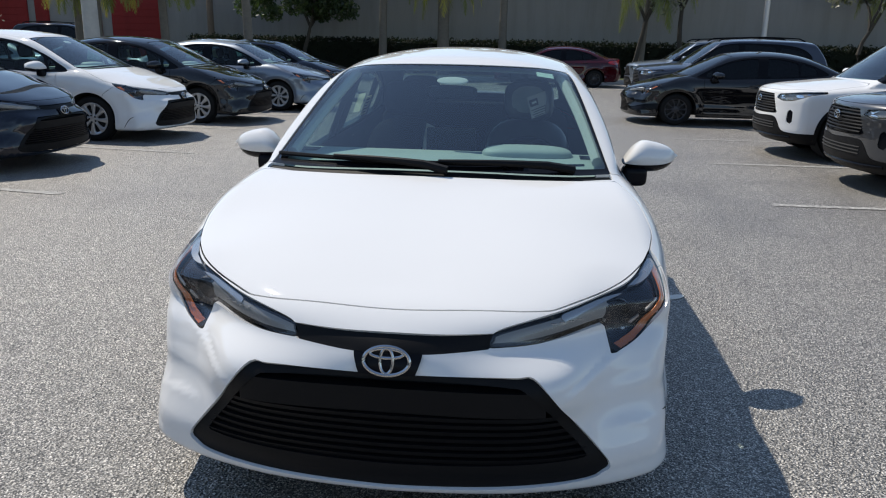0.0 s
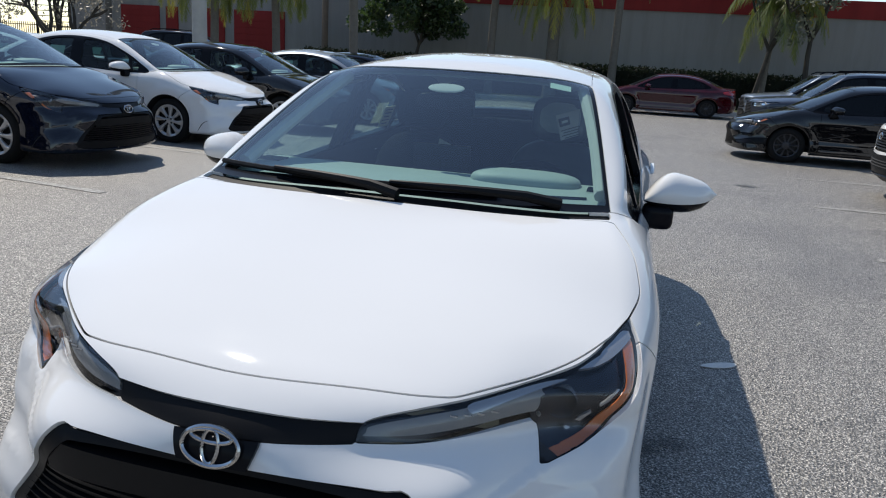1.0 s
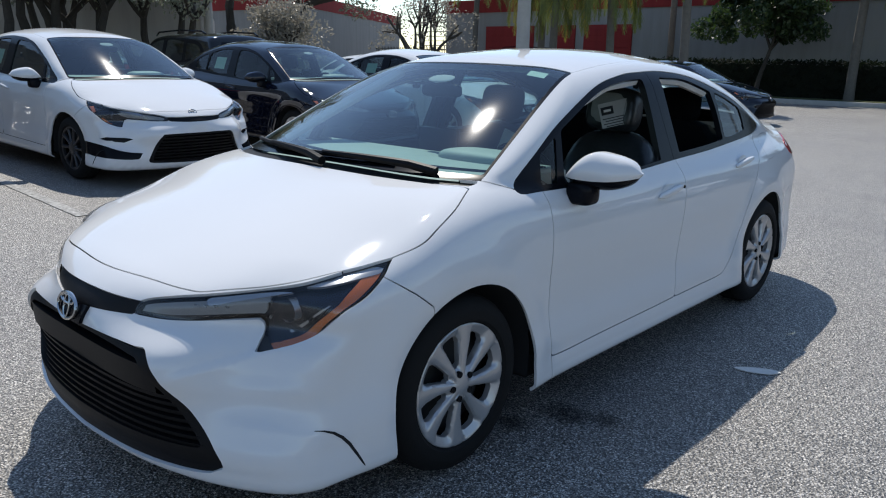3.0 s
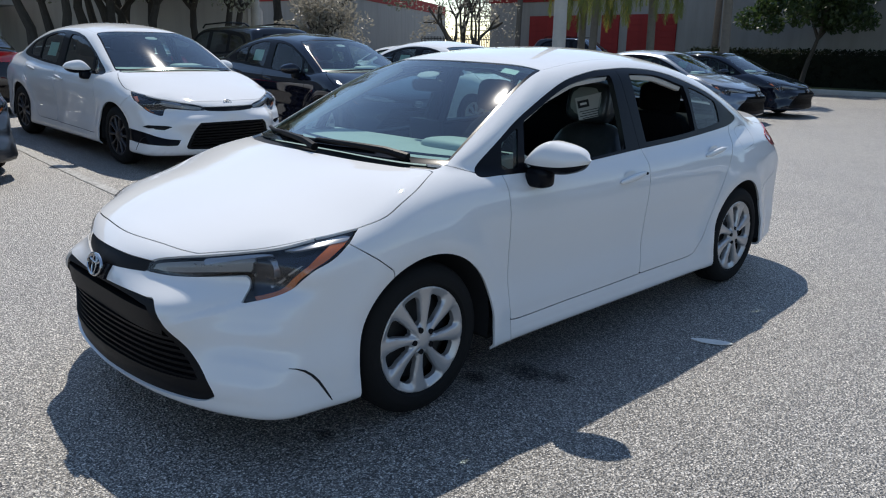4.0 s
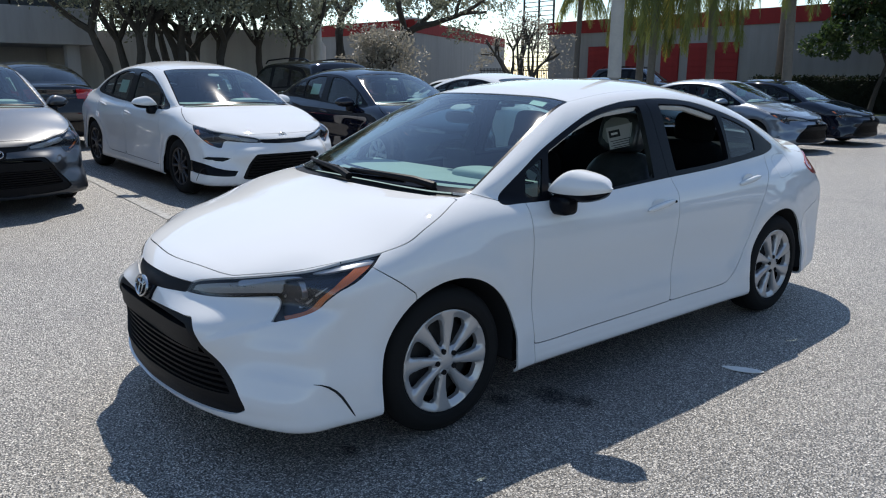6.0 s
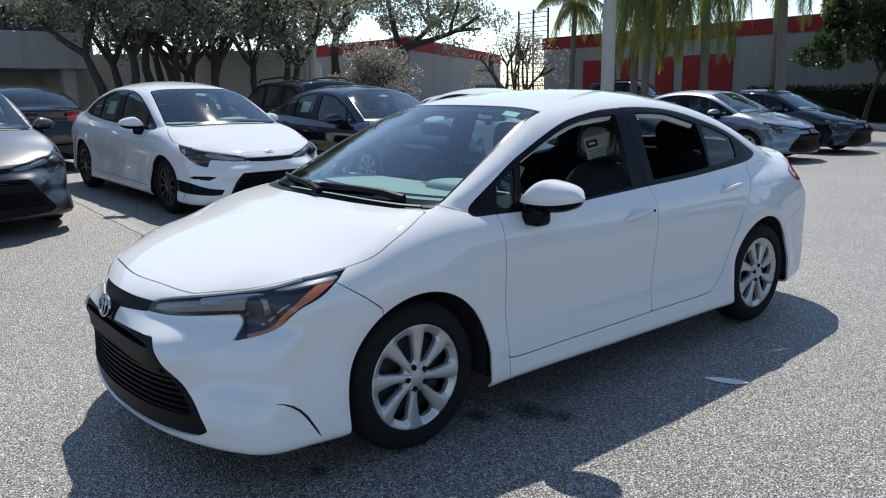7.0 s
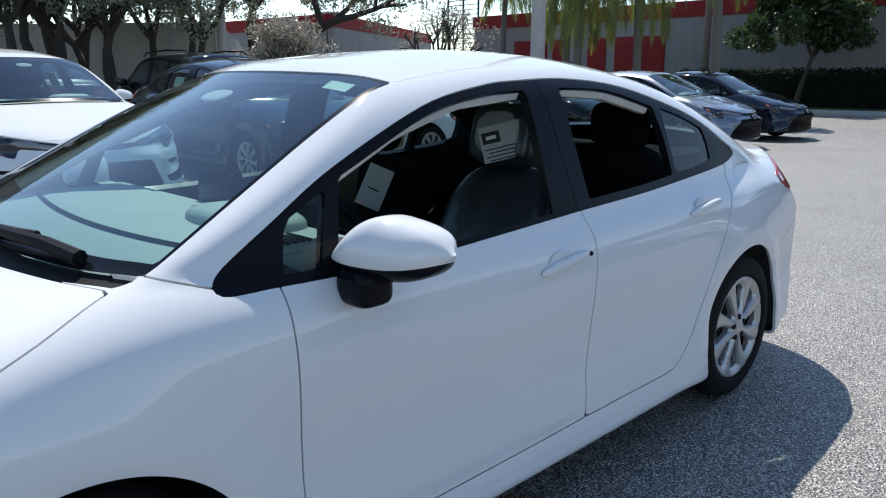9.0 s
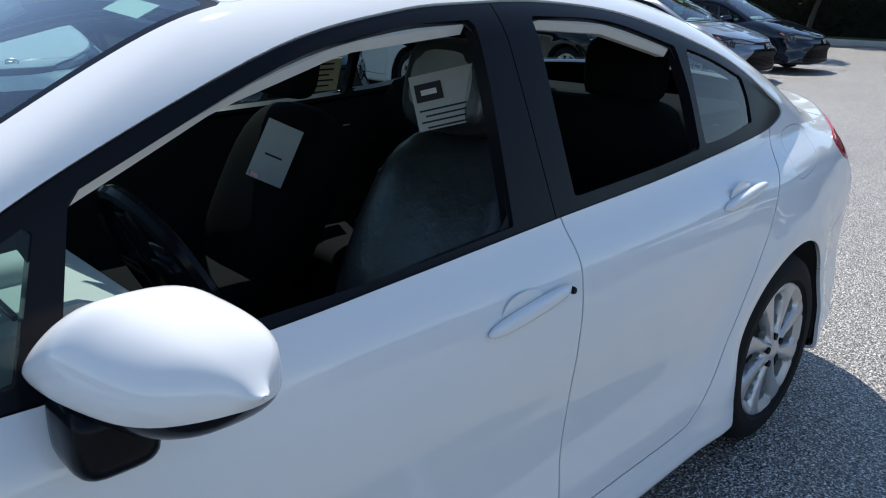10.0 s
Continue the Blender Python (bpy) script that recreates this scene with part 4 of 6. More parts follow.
    # handles
    for yh, zh in ((1.43, 0.823), (2.33, 0.881)):
        for s in (1, -1):
            xw = side_x(field, yh, zh)
            grip = soft_block(0, 0, 0, 0.026, 0.235, 0.030, 2.6, m=Matrix.Translation((s * (xw + 0.012), yh, zh)) @ pose(0, 0, 0, 7.5, 0, 0))
            d = [o for o in doors if o.name.startswith("front_door" if yh < 2 else "rear_door") and (sum(v.co.x for v in o.data.vertices[:20]) > 0) == (s > 0)]
            part("door_handle", grip, paint, d[0] if d else car)
            if fine and d and yh < 2 and s > 0:
                part("key_lock", lathe([(0.0, 0.0), (0.006, 0.0), (0.0075, -0.003), (0.0075, -0.012)], 16), TRIM, d[0], m=Matrix.Translation((xw + 0.0235, yh + 0.112, zh + 0.012)))
            if fine and d:
                cup = soft_block(0, 0, 0, 0.004, 0.12, 0.075, 2.2, m=Matrix.Translation((s * (xw - 0.0005), yh - 0.01, zh)))
                part("handle_cup", cup, paint, d[0])
    if not fine and glass_mat is None:
        for s in (1, -1):
            xs = side_x(field, 1.93, 1.13) - 0.022
            part("window_sheet", box(0, 0, 0, 0.003, 0.25, 0.17), STICKER, car, "pale printed sheet inside the side window", m=Matrix.Translation((s * xs, 1.93, 1.125)) @ pose(0, 0, 0, 0, -s * 22, 0))
    # wipers
    if fine:
        def rest_point(x, up, lift):
            y = 0.058 + 0.40 * x * x + up
            z = float(top_z(field, x, y))
            return (x, y, z + lift)

        for blade, arm_x in (((-0.69, -0.13), (0.06, -0.42)), ((-0.34, 0.36), (0.56, 0.02))):
            pts = [rest_point(blade[0] + (blade[1] - blade[0]) * k / 8, 0.030 + 0.012 * k / 8, 0.012) for k in range(9)]
            wiper = part("wiper", tube(pts, 0.010, 6), PLASTIC, car, "black wiper blade resting on the glass")
            arm = [rest_point(arm_x[0], -0.012, 0.014)] + [rest_point(arm_x[0] + (arm_x[1] - arm_x[0]) * k / 5, -0.006 + 0.034 * k / 5, 0.024 + 0.008 * math.sin(math.pi * k / 5)) for k in range(1, 6)]
            part("wiper_arm", tube(arm, 0.014, 8, [1.35, 1.2, 1.05, 0.9, 0.75, 0.6]), PLASTIC, wiper)
        # light trim inside the openings
        for s in (1, -1):
            for line_yz in (((0.72, 1.128), (0.95, 1.222), (1.2, 1.288), (1.485, 1.312)), ((1.69, 1.318), (1.95, 1.303), (2.205, 1.243))):
                bm = bmesh.new()
                rows = []
                n = 16
                for k in range(n + 1):
                    t = k / n * (len(line_yz) - 1)
                    i = min(int(t), len(line_yz) - 2)
                    y = line_yz[i][0] + (line_yz[i + 1][0] - line_yz[i][0]) * (t - i)
                    z = line_yz[i][1] + (line_yz[i + 1][1] - line_yz[i][1]) * (t - i)
                    x = side_x(field, y, z) - 0.030
                    rows.append([bm.verts.new((s * (min(side_x(field, y, z + dz), x + 0.030) - 0.030 + dx), y, z + dz)) for dx, dz in ((0.008, 0.016), (0.010, 0.0), (0.0, -0.018), (-0.02, -0.020))])
                for p, q in zip(rows, rows[1:]):
                    for j in range(3):
                        bm.faces.new((p[j], q[j], q[j + 1], p[j + 1]))
                part("roof_trim", bm, LINER, car, "pale roof lining edge")
            pillar = [(s * (0.672 - 0.150 * k / 8 + 0.012 * math.sin(math.pi * k / 8)), 0.40 + 0.66 * k / 8, 1.000 + 0.325 * k / 8) for k in range(9)]
            part("pillar_trim", tube(pillar, 0.026, 8), LINER, car, "pale inner pillar trim")
        extras(car, field)
    return car


def top_z(field, x, y):
    """The height of the upper surface at x, y."""
    lo, hi = 0.5, 1.7
    for _ in range(30):
        mid = (lo + hi) / 2
        if field(np.array([x]), np.array([y]), np.array([mid]))[0] < 0:
            lo = mid
        else:
            hi = mid
    return lo


def extras(car, field):
    """Papers, films and stickers of a car just delivered."""
    m = Matrix.Translation((0.37, 1.73, 1.135)) @ pose(0, 0, 0, -12, 0, 0)
    cover = part("seat_film", join(soft_block(0, 0, 0.02, 0.295, 0.135, 0.225, 4.0, m=m), soft_block(0, 0, 0.28, 0.52, 0.225, 0.65, 3.0, m=Matrix.Translation((0.37, 1.53, 0.50)) @ pose(0, 0, 0, -28, 0, 0))), FILM, car, "creased clear film over the seat")
    part("headrest_bag", soft_block(0, 0, 0.02, 0.295, 0.145, 0.225, 3.0, m=m), BAG, cover, "pale cloudy bag over the headrest")
    sheet = box(0, 0, 0, 0.17, 0.003, 0.125)
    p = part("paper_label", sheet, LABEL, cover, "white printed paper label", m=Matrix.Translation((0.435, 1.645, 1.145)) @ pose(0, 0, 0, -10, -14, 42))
    part("printed_block", box(-0.045, -0.004, 0.022, 0.062, 0.003, 0.040), INK, p)
    for k in range(4):
        part("printed_bar", box(-0.02 + 0.012 * (k % 2), -0.003, -0.018 - 0.013 * k, 0.11, 0.002, 0.004), INK, p)
    part("printed_figure", box(-0.045, -0.0065, 0.022, 0.036, 0.002, 0.012), PAPER, p)
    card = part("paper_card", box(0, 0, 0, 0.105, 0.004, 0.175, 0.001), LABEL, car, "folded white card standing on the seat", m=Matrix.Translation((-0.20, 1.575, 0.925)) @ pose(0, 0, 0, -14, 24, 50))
    part("printed_bar", box(0.0, -0.004, -0.01, 0.05, 0.002, 0.006), INK, card)
    part("red_corner", box(-0.032, -0.004, -0.079, 0.03, 0.002, 0.012), RED_LENS, card)
    # stickers inside the glass
    z = top_z(field, 0.44, 0.945)
    part("sticker", box(0, 0, 0, 0.085, 0.045, 0.001), STICKER, car, "pale green sticker in the screen corner", m=Matrix.Translation((0.44, 0.935, z - 0.020)) @ pose(0, 0, 0, 25, 8, 12))
    sheet = part("window_sheet", box(0, 0, 0, 0.003, 0.17, 0.13), simple("yellowed_paper", (0.66, 0.62, 0.40), 0.8, vary=0.06), car, "pale yellow printed sheet on the far rear window", m=Matrix.Translation((-0.700, 2.10, 1.072)) @ pose(0, 0, 0, 0, 21, 0))
    for k in range(5):
        part("printed_bar", box(0.003, 0.01 * (k % 2) - 0.01, 0.045 - 0.022 * k, 0.002, 0.12 - 0.015 * (k % 3), 0.006), INK, sheet)
    part("roof_aerial", prism([(2.36, 1.39), (2.50, 1.36), (2.49, 1.415), (2.455, 1.42)], -0.022, 0.022, bevel=0.008), WHITE, car, "white shark-fin aerial")


M_TOP = curve((0.812, 0.972), (0.84, 1.016), (0.87, 1.048), (0.90, 1.064), (0.95, 1.060), (1.0, 1.046), (1.05, 1.022), (1.074, 0.998))
M_LOW = curve((0.812, 0.958), (0.86, 0.936), (0.93, 0.921), (1.0, 0.930), (1.05, 0.957), (1.074, 0.986))
M_EDGE = curve((0.812, 0.967), (0.87, 0.962), (0.94, 0.960), (1.0, 0.964), (1.05, 0.973), (1.074, 0.980))


def wing_mirror():
    """A swept, tapering housing as (verts, faces), for the left side."""
    n, m = 30, 40
    V, F = [], []
    for i in range(n + 1):
        u = 0.5 - 0.5 * math.cos(math.pi * i / n)
        x = 0.812 + 0.262 * u
        zt, zl = float(M_TOP(x)), float(M_LOW(x))
        hz, zc = (zt - zl) / 2, (zt + zl) / 2
        hy = 0.092 * max(0.10, 1 - abs(2 * u - 0.92) ** 3.2) ** 0.5 * (1 - 0.12 * u)
        yc = 0.672 + 0.085 * u
        blunt = math.sqrt(max(0.0, 1 - (max(0.0, u - 0.70) / 0.3) ** 2.6))
        hz, hy = max(0.002, hz * blunt), max(0.003, hy * blunt)
        for k in range(m):
            a = 2 * math.pi * k / m
            c, s = math.cos(a), math.sin(a)
            V.append((x, yc + hy * np.sign(c) * abs(c) ** (1 - blunt * (0.28 + 0.22 * c)), zc + hz * np.sign(s) * abs(s) ** (1 - blunt * (0.16 + 0.30 * c))))
    for i in range(n):
        for k in range(m):
            F.append([i * m + k, (i + 1) * m + k, (i + 1) * m + (k + 1) % m, i * m + (k + 1) % m][::-1])
    F.append(list(range(m)))
    F.append(list(range(n * m, n * m + m))[::-1])
    return np.array(V), F


# a tall crossover, built like the sedan
U_WIDE = curve((0.15, 0.83), (0.28, 0.885), (0.45, 0.915), (0.65, 0.912), (0.85, 0.915), (0.98, 0.90), (1.08, 0.845), (1.2, 0.79))
U_PLAN = curve((-0.95, 0.90), (-0.6, 0.975), (-0.2, 1.0), (2.8, 1.0), (3.3, 0.96), (3.7, 0.89))
U_HOOD = curve((-1.0, 0.88), (-0.88, 0.945), (-0.7, 0.99), (-0.3, 1.045), (0.1, 1.085), (0.6, 1.10), (3.0, 1.12), (3.7, 1.12))
U_NOSE = curve((0.12, -0.70), (0.22, -0.80), (0.32, -0.905), (0.50, -0.935), (0.70, -0.93), (0.85, -0.915), (0.95, -0.86), (1.02, -0.70))
U_TAIL = curve((0.15, 3.45), (0.3, 3.58), (0.5, 3.66), (0.8, 3.64), (1.05, 3.60), (1.25, 3.52), (1.45, 3.38), (1.65, 3.22), (1.8, 3.1))
U_ROOF = curve((0.5, 1.50), (0.85, 1.61), (1.2, 1.665), (1.7, 1.69), (2.4, 1.685), (3.0, 1.66), (3.35, 1.62))
U_SCREEN = curve((0.95, -0.16), (1.09, 0.14), (1.3, 0.46), (1.60, 0.90), (1.75, 1.2))


def crossover_field(x, y, z):
    x = np.abs(x)
    wide = U_WIDE(z) * U_PLAN(y)
    lower = x - wide
    lower = smax(lower, (z - U_HOOD(y) + 0.08 * (x / 0.8) ** 3), 0.07)
    lower = smax(lower, (U_NOSE(z) + 0.16 * x**1.6 + 0.30 * x**3.5 - y) * 0.92, 0.045)
    lower = smax(lower, (y - U_TAIL(z) + 0.28 * x**2.4) * 0.93, 0.08)
    lower = smax(lower, 0.22 - z, 0.03)
    cabin = (x - (0.845 - 0.32 * (z - 1.05))) * 0.95
    cabin = smax(cabin, z - U_ROOF(y) + 0.06 * (x / 0.65) ** 2.6, 0.07)
    cabin = smax(cabin, (U_SCREEN(z) + 0.30 * x * x - y) * 0.55, 0.02)
    cabin = smax(cabin, (y - U_TAIL(z) + 0.20 * x**2.4) * 0.88, 0.06)
    cabin = smax(cabin, 0.98 - z, 0.02)
    return smin(lower, cabin, 0.02)


U_DLO = rounded([(0.32, 1.075), (0.8, 1.06), (1.6, 1.075), (2.5, 1.11), (3.05, 1.19), (3.08, 1.33), (2.85, 1.49), (2.4, 1.565), (1.6, 1.585), (1.2, 1.56), (0.9, 1.475), (0.55, 1.25)])
U_OPEN_A = rounded([(0.62, 1.10), (1.44, 1.10), (1.42, 1.545), (1.2, 1.53), (0.95, 1.455), (0.62, 1.235)], sharp=(0, 1, 2, 5))
U_OPEN_B = rounded([(1.58, 1.105), (2.32, 1.135), (2.26, 1.50), (1.9, 1.545), (1.56, 1.55)], sharp=(0, 1, 2, 4))
U_OPEN_C = rounded([(2.42, 1.145), (2.96, 1.21), (2.98, 1.31), (2.78, 1.44), (2.36, 1.49)], sharp=(0, 1, 4))
U_SCREEN_OUT = rounded([(0, 0.16), (0.4, 0.20), (0.74, 0.32), (0.60, 0.98), (0.3, 0.905), (0, 0.885), (-0.3, 0.905), (-0.60, 0.98), (-0.74, 0.32), (-0.4, 0.20)], sharp=(2, 3, 7, 8))
U_BONNET = rounded([(0, -0.87), (0.4, -0.82), (0.62, -0.70), (0.82, -0.42), (0.80, -0.1), (0.76, 0.24), (0.4, 0.14), (0, 0.11), (-0.4, 0.14), (-0.76, 0.24), (-0.80, -0.1), (-0.82, -0.42), (-0.62, -0.70), (-0.4, -0.82)], sharp=(5, 9))
U_LAMP = rounded([(0.47, 0.83), (0.60, 0.795), (0.74, 0.80), (0.87, 0.86), (0.90, 0.945), (0.80, 0.925), (0.65, 0.90), (0.48, 0.88)], sharp=(0, 2, 4, 7))
U_GRILLE = rounded([(0, 0.885), (0.38, 0.88), (0.44, 0.80), (0.50, 0.66), (0.49, 0.62), (0, 0.61), (-0.49, 0.62), (-0.50, 0.66), (-0.44, 0.80), (-0.38, 0.88)], sharp=(1, 3, 7, 9))
U_CHIN = rounded([(0, 0.565), (0.46, 0.575), (0.56, 0.50), (0.66, 0.385), (0.95, 0.37), (0.95, 0.20), (-0.95, 0.20), (-0.95, 0.37), (-0.66, 0.385), (-0.56, 0.50), (-0.46, 0.575)], sharp=(4, 5, 6, 7))
U_VENT = rounded([(0.70, 0.69), (0.765, 0.67), (0.775, 0.53), (0.735, 0.48), (0.69, 0.53)], sharp=(0, 1, 2, 3, 4))
U_DOOR_A = rounded([(0.48, 1.10), (0.50, 0.7), (0.54, 0.40), (1.44, 0.38), (1.50, 0.7), (1.50, 1.12)], sharp=(0, 2, 3, 5))
U_DOOR_B = rounded([(1.50, 1.12), (1.50, 0.7), (1.44, 0.38), (2.05, 0.40), (2.22, 0.62), (2.36, 0.85), (2.38, 1.15)], sharp=(0, 2, 3, 6))


def crossover(name, paint, label, group="", rack=False):
    field = crossover_field
    car = tagged(new(name), label, "car", group)
    rest = wrap(field, (-0.2, 2.9, 0.75), 84, 32, 84)
    rest = cut(rest, rest[0][:, 2] - 0.23)

    def arches(x, y, z, grow=0.0):
        s = np.maximum(0.405 + grow - np.hypot(y - 0.01, np.maximum(z - 0.36, 0.1 * (z - 0.36))), 0.405 + grow - np.hypot(y - 2.69, np.maximum(z - 0.36, 0.1 * (z - 0.36))))
        return np.where(np.abs(x) > 0.45, s, -0.05)

    _, rest = split(rest, arches)
    screen, rest = split(rest, from_above(U_SCREEN_OUT, 1.0), 0.002)
    dlo, rest = split(rest, from_side(U_DLO), 0.002)
    lamp, rest = split(rest, from_front(U_LAMP, -0.3), 0.002)
    grille, rest = split(rest, from_front(U_GRILLE, -0.5), 0.002)
    vent, rest = split(rest, from_front(U_VENT, -0.4))
    clad, rest = split(rest, lambda x, y, z: np.maximum(arches(x, y, z, 0.05), 0.40 - z - np.where((y > -0.3) & (y < 3.2), 0, 0.4)))
    chin, rest = split(rest, from_front(U_CHIN, -0.2), 0.002)
    hood, rest = split(rest, from_above(U_BONNET, 0.85), 0.003)
    door_a, rest = split(rest, from_side(U_DOOR_A), 0.003)
    door_b, rest = split(rest, from_side(U_DOOR_B), 0.003)
    rear, rest = split(rest, lambda x, y, z: np.where(y > 3.0, inside(np.array([(-0.56, 1.18), (0.56, 1.18), (0.50, 1.50), (-0.50, 1.50)]), x, z), -0.05))
    lamps_r, rest = split(rest, lambda x, y, z: np.where((y > 3.2) & (x > 0.5), 0.07 - np.abs(z - 1.0), -0.05))
    panel("hood", hood, field, paint, car)
    panel("front_door", door_a, field, paint, car)
    panel("rear_door", door_b, field, paint, car)
    panel("body", rest, field, paint, car)
    panel("cladding", clad, field, PLASTIC, car, sink=-0.006)
    panel("chin", chin, field, PLASTIC, car, sink=-0.004)
    panel("windscreen", screen, field, SCREEN_GLASS, car, depth=0)
    panel("rear_window", rear, field, DARK_GLASS, car, depth=0)
    panel("tail_lamp", lamps_r, field, RED_LENS, car)
    for poly in (U_OPEN_A, U_OPEN_B, U_OPEN_C):
        p, dlo = split(dlo, from_side(poly))
        panel("side_window", p, field, DARK_GLASS, car, depth=0, sink=0.006)
    panel("window_frame", dlo, field, TRIM, car, sink=0.003)
    for side in ("left", "right"):
        lens = panel("headlamp", lamp, field, LENS, car, sides=side, depth=0)[0]
        panel("housing", lamp, field, LAMP_MID, lens, sides=side, depth=0, sink=0.03)
        guide, _ = split(lamp, lambda x, y, z: np.where(x > 0.52, 0.011 - np.abs(inside(U_LAMP, x, z) - 0.026), -0.01))
        panel("light_guide", guide, field, CHROME, lens, sides=side, depth=0.004, sink=0.015)
        panel("fog_vent", vent, field, TRIM, car, sides=side, depth=0.0, sink=0.012)
    g = panel("grille", grille, field, TRIM, car, sink=0.03, depth=0)[0]
    for z in (0.645, 0.68, 0.715, 0.75, 0.785, 0.82, 0.855):
        half = float(np.interp(z, [0.6, 0.7, 0.8, 0.89], [0.42, 0.475, 0.465, 0.40]))
        pts = [(x, float(meet(field, np.array([abs(x)]), np.array([z]), -1.3, 0.2)[0]) + 0.014, z) for x in np.linspace(-half, half, 13)]
        part("grille_bar", tube(pts, 0.011, 4), PLASTIC, g)
    loop_emblem(g, 0, float(meet(field, np.array([0.0]), np.array([0.80]), -1.3, 0)[0]) - 0.012, 0.80, 0.07, 0)
    low_mouth = [(x, float(meet(field, np.array([abs(x)]), np.array([0.42]), -1.3, 0.2)[0]) - 0.004, 0.42) for x in np.linspace(-0.5, 0.5, 13)]
    for dz in (0.0, 0.035, 0.07):
        part("lower_grille_bar", tube([(x, y, z + dz) for x, y, z in low_mouth], 0.011, 4), SHELL, car)
    lip = [(x, float(meet(field, np.array([abs(x)]), np.array([0.30]), -1.3, 0.2)[0]) - 0.006, 0.31 + 0.05 * max(0, abs(x) - 0.55)) for x in np.linspace(-0.74, 0.74, 17)]
    part("lower_lip", tube(lip, 0.026, 6), TRIM, car)
    part("underbody", box(0, 1.35, 0.36, 1.1, 4.0, 0.2, 0.04), SHELL, car)
    skin = wrap(field, (-0.2, 2.9, 0.75), 40, 14, 50)
    for test in (arches, from_above(U_SCREEN_OUT, 1.0), from_side(U_OPEN_A), from_side(U_OPEN_B), from_side(U_OPEN_C), from_front(U_GRILLE, -0.5), from_front(U_LAMP, -0.3)):
        _, skin = split(skin, test)
    panel("inner_skin", skin, field, SHELL, car, sink=0.02, depth=0)
    part("dashboard", prism([(0.22, 1.0), (0.6, 1.08), (0.75, 1.02), (0.7, 0.6), (0.2, 0.6)], -0.75, 0.75, bevel=0.02), DASH, car)
    for x in (0.38, -0.38):
        part("front_seat", join(soft_block(x, 1.25, 0.62, 0.5, 0.5, 0.25), soft_block(x, 1.55, 0.95, 0.5, 0.22, 0.7), soft_block(x, 1.62, 1.38, 0.28, 0.12, 0.2)), CLOTH, car)
    for s in (1, -1):
        part("wing_mirror", soft_block(s * 0.99, 0.62, 1.13, 0.24, 0.16, 0.17, 3.0), paint, car)
        part("roof_rail", tube([(s * 0.60, 0.95, 1.63), (s * 0.615, 1.1, 1.70), (s * 0.62, 2.0, 1.735), (s * 0.61, 2.8, 1.71), (s * 0.60, 2.95, 1.65)], 0.018, 6), TRIM, car)
        if rack:
            part("cross_bar", tube([(-0.62, 1.2 + 0.4 * s + 0.6, 1.74), (-0.4, 1.2 + 0.4 * s + 0.6, 1.80), (0.4, 1.2 + 0.4 * s + 0.6, 1.80), (0.62, 1.2 + 0.4 * s + 0.6, 1.74)], 0.03, 6), TRIM, car)
    for yc in (0.01, 2.69):
        for s in (1, -1):
            part("wheel_well", lathe([(0.41, s * 0.5), (0.41, s * 0.88)], 28), SHELL, car, m=Matrix.Translation((0, yc, 0.40)))
    add_wheels(car, 0.80, (0.0, 2.69), 0.357, "five")
    return car


# the parked cars
def repaint(car, old, paint):
    for ob in car.children_recursive:
        for slot in ob.material_slots:
            if slot.material == old:
                slot.link = "OBJECT"
                slot.material = paint
    return car


def ground_z(x, y=12.0):
    """The stalls rise gently away from the aisle, most at their near end; slopes fitted to the camera's view."""
    slope = min(max(0.035 - 0.0035 * (y - 2.0), 0.0), 0.035)
    return slope * (max(0.0, min(-x, 8.5) - 1.4))


def facing_east(nose_x, y, wheelbase=2.7, turn=0.0):
    """Nose towards +x at nose_x; tilted with the stalls."""
    x = nose_x - 0.94
    tilt = math.degrees(math.atan2(ground_z(x - wheelbase, y) - ground_z(x, y), wheelbase))
    return pose(x, y, ground_z(x, y), 0, 0, 90 + turn) @ pose(0, 0, 0, tilt, 0, 0)


def facing_west(nose_x, y, turn=0.0):
    x = nose_x + 0.94
    tilt = math.degrees(math.atan2(ground_z(x + 2.7, y) - ground_z(x, y), 2.7))
    return pose(x, y, ground_z(x, y), 0, 0, -90 + turn) @ pose(0, 0, 0, tilt, 0, 0)


INDIGO = car_paint("dark_indigo_paint", (0.020, 0.026, 0.045), 0.4)
ROW = "cars parked along the stalls"
main = sedan("sedan", WHITE, "white compact sedan with black grille and lowered side windows", True, windows="open")
plain = sedan("sedan", NAVY, "navy blue compact sedan with silver wheel covers", group=ROW)
plain.matrix_basis = facing_east(-4.66, 4.94)


def parked(src, m, old, paint, label):
    c = copy_thing(src, m)
    tagged(c, label)
    return repaint(c, old, paint)


parked(plain, facing_east(-4.92, -0.66), NAVY, GREY, "dark grey compact sedan, nose to the aisle")
parked(plain, facing_east(-4.64, 7.85), NAVY, WHITE, "white compact sedan with silver wheel covers")
parked(plain, facing_east(-4.40, 10.75), NAVY, BLACK, "black compact sedan with glossy paint")
parked(plain, facing_east(-3.95, 13.75), NAVY, SILVER, "silver blue compact sedan in its stall")
parked(plain, facing_east(-4.05, 16.6), NAVY, NAVY, "dark blue sedan at the row's end")
sport = sedan("sedan", WHITE, "white sporty sedan with dark wheels and mesh intake", wheels="twin", nose="sport", group=ROW)
sport.matrix_basis = facing_east(-4.56, 2.10, turn=3.5)
coupe = sedan("sedan", BLACK, "black low saloon with tinted windows and alloy wheels", wheels="twin", nose="sport", glass_mat=DARK_GLASS, group=ROW)
coupe.matrix_basis = facing_west(2.28, 13.15)
coupe.scale = (1.02, 1.0, 0.97)
red_car = parked(coupe, pose(0.0, 26.0, 0, 0, 0, -90), BLACK, RED, "dark red sedan parked along the hedge")
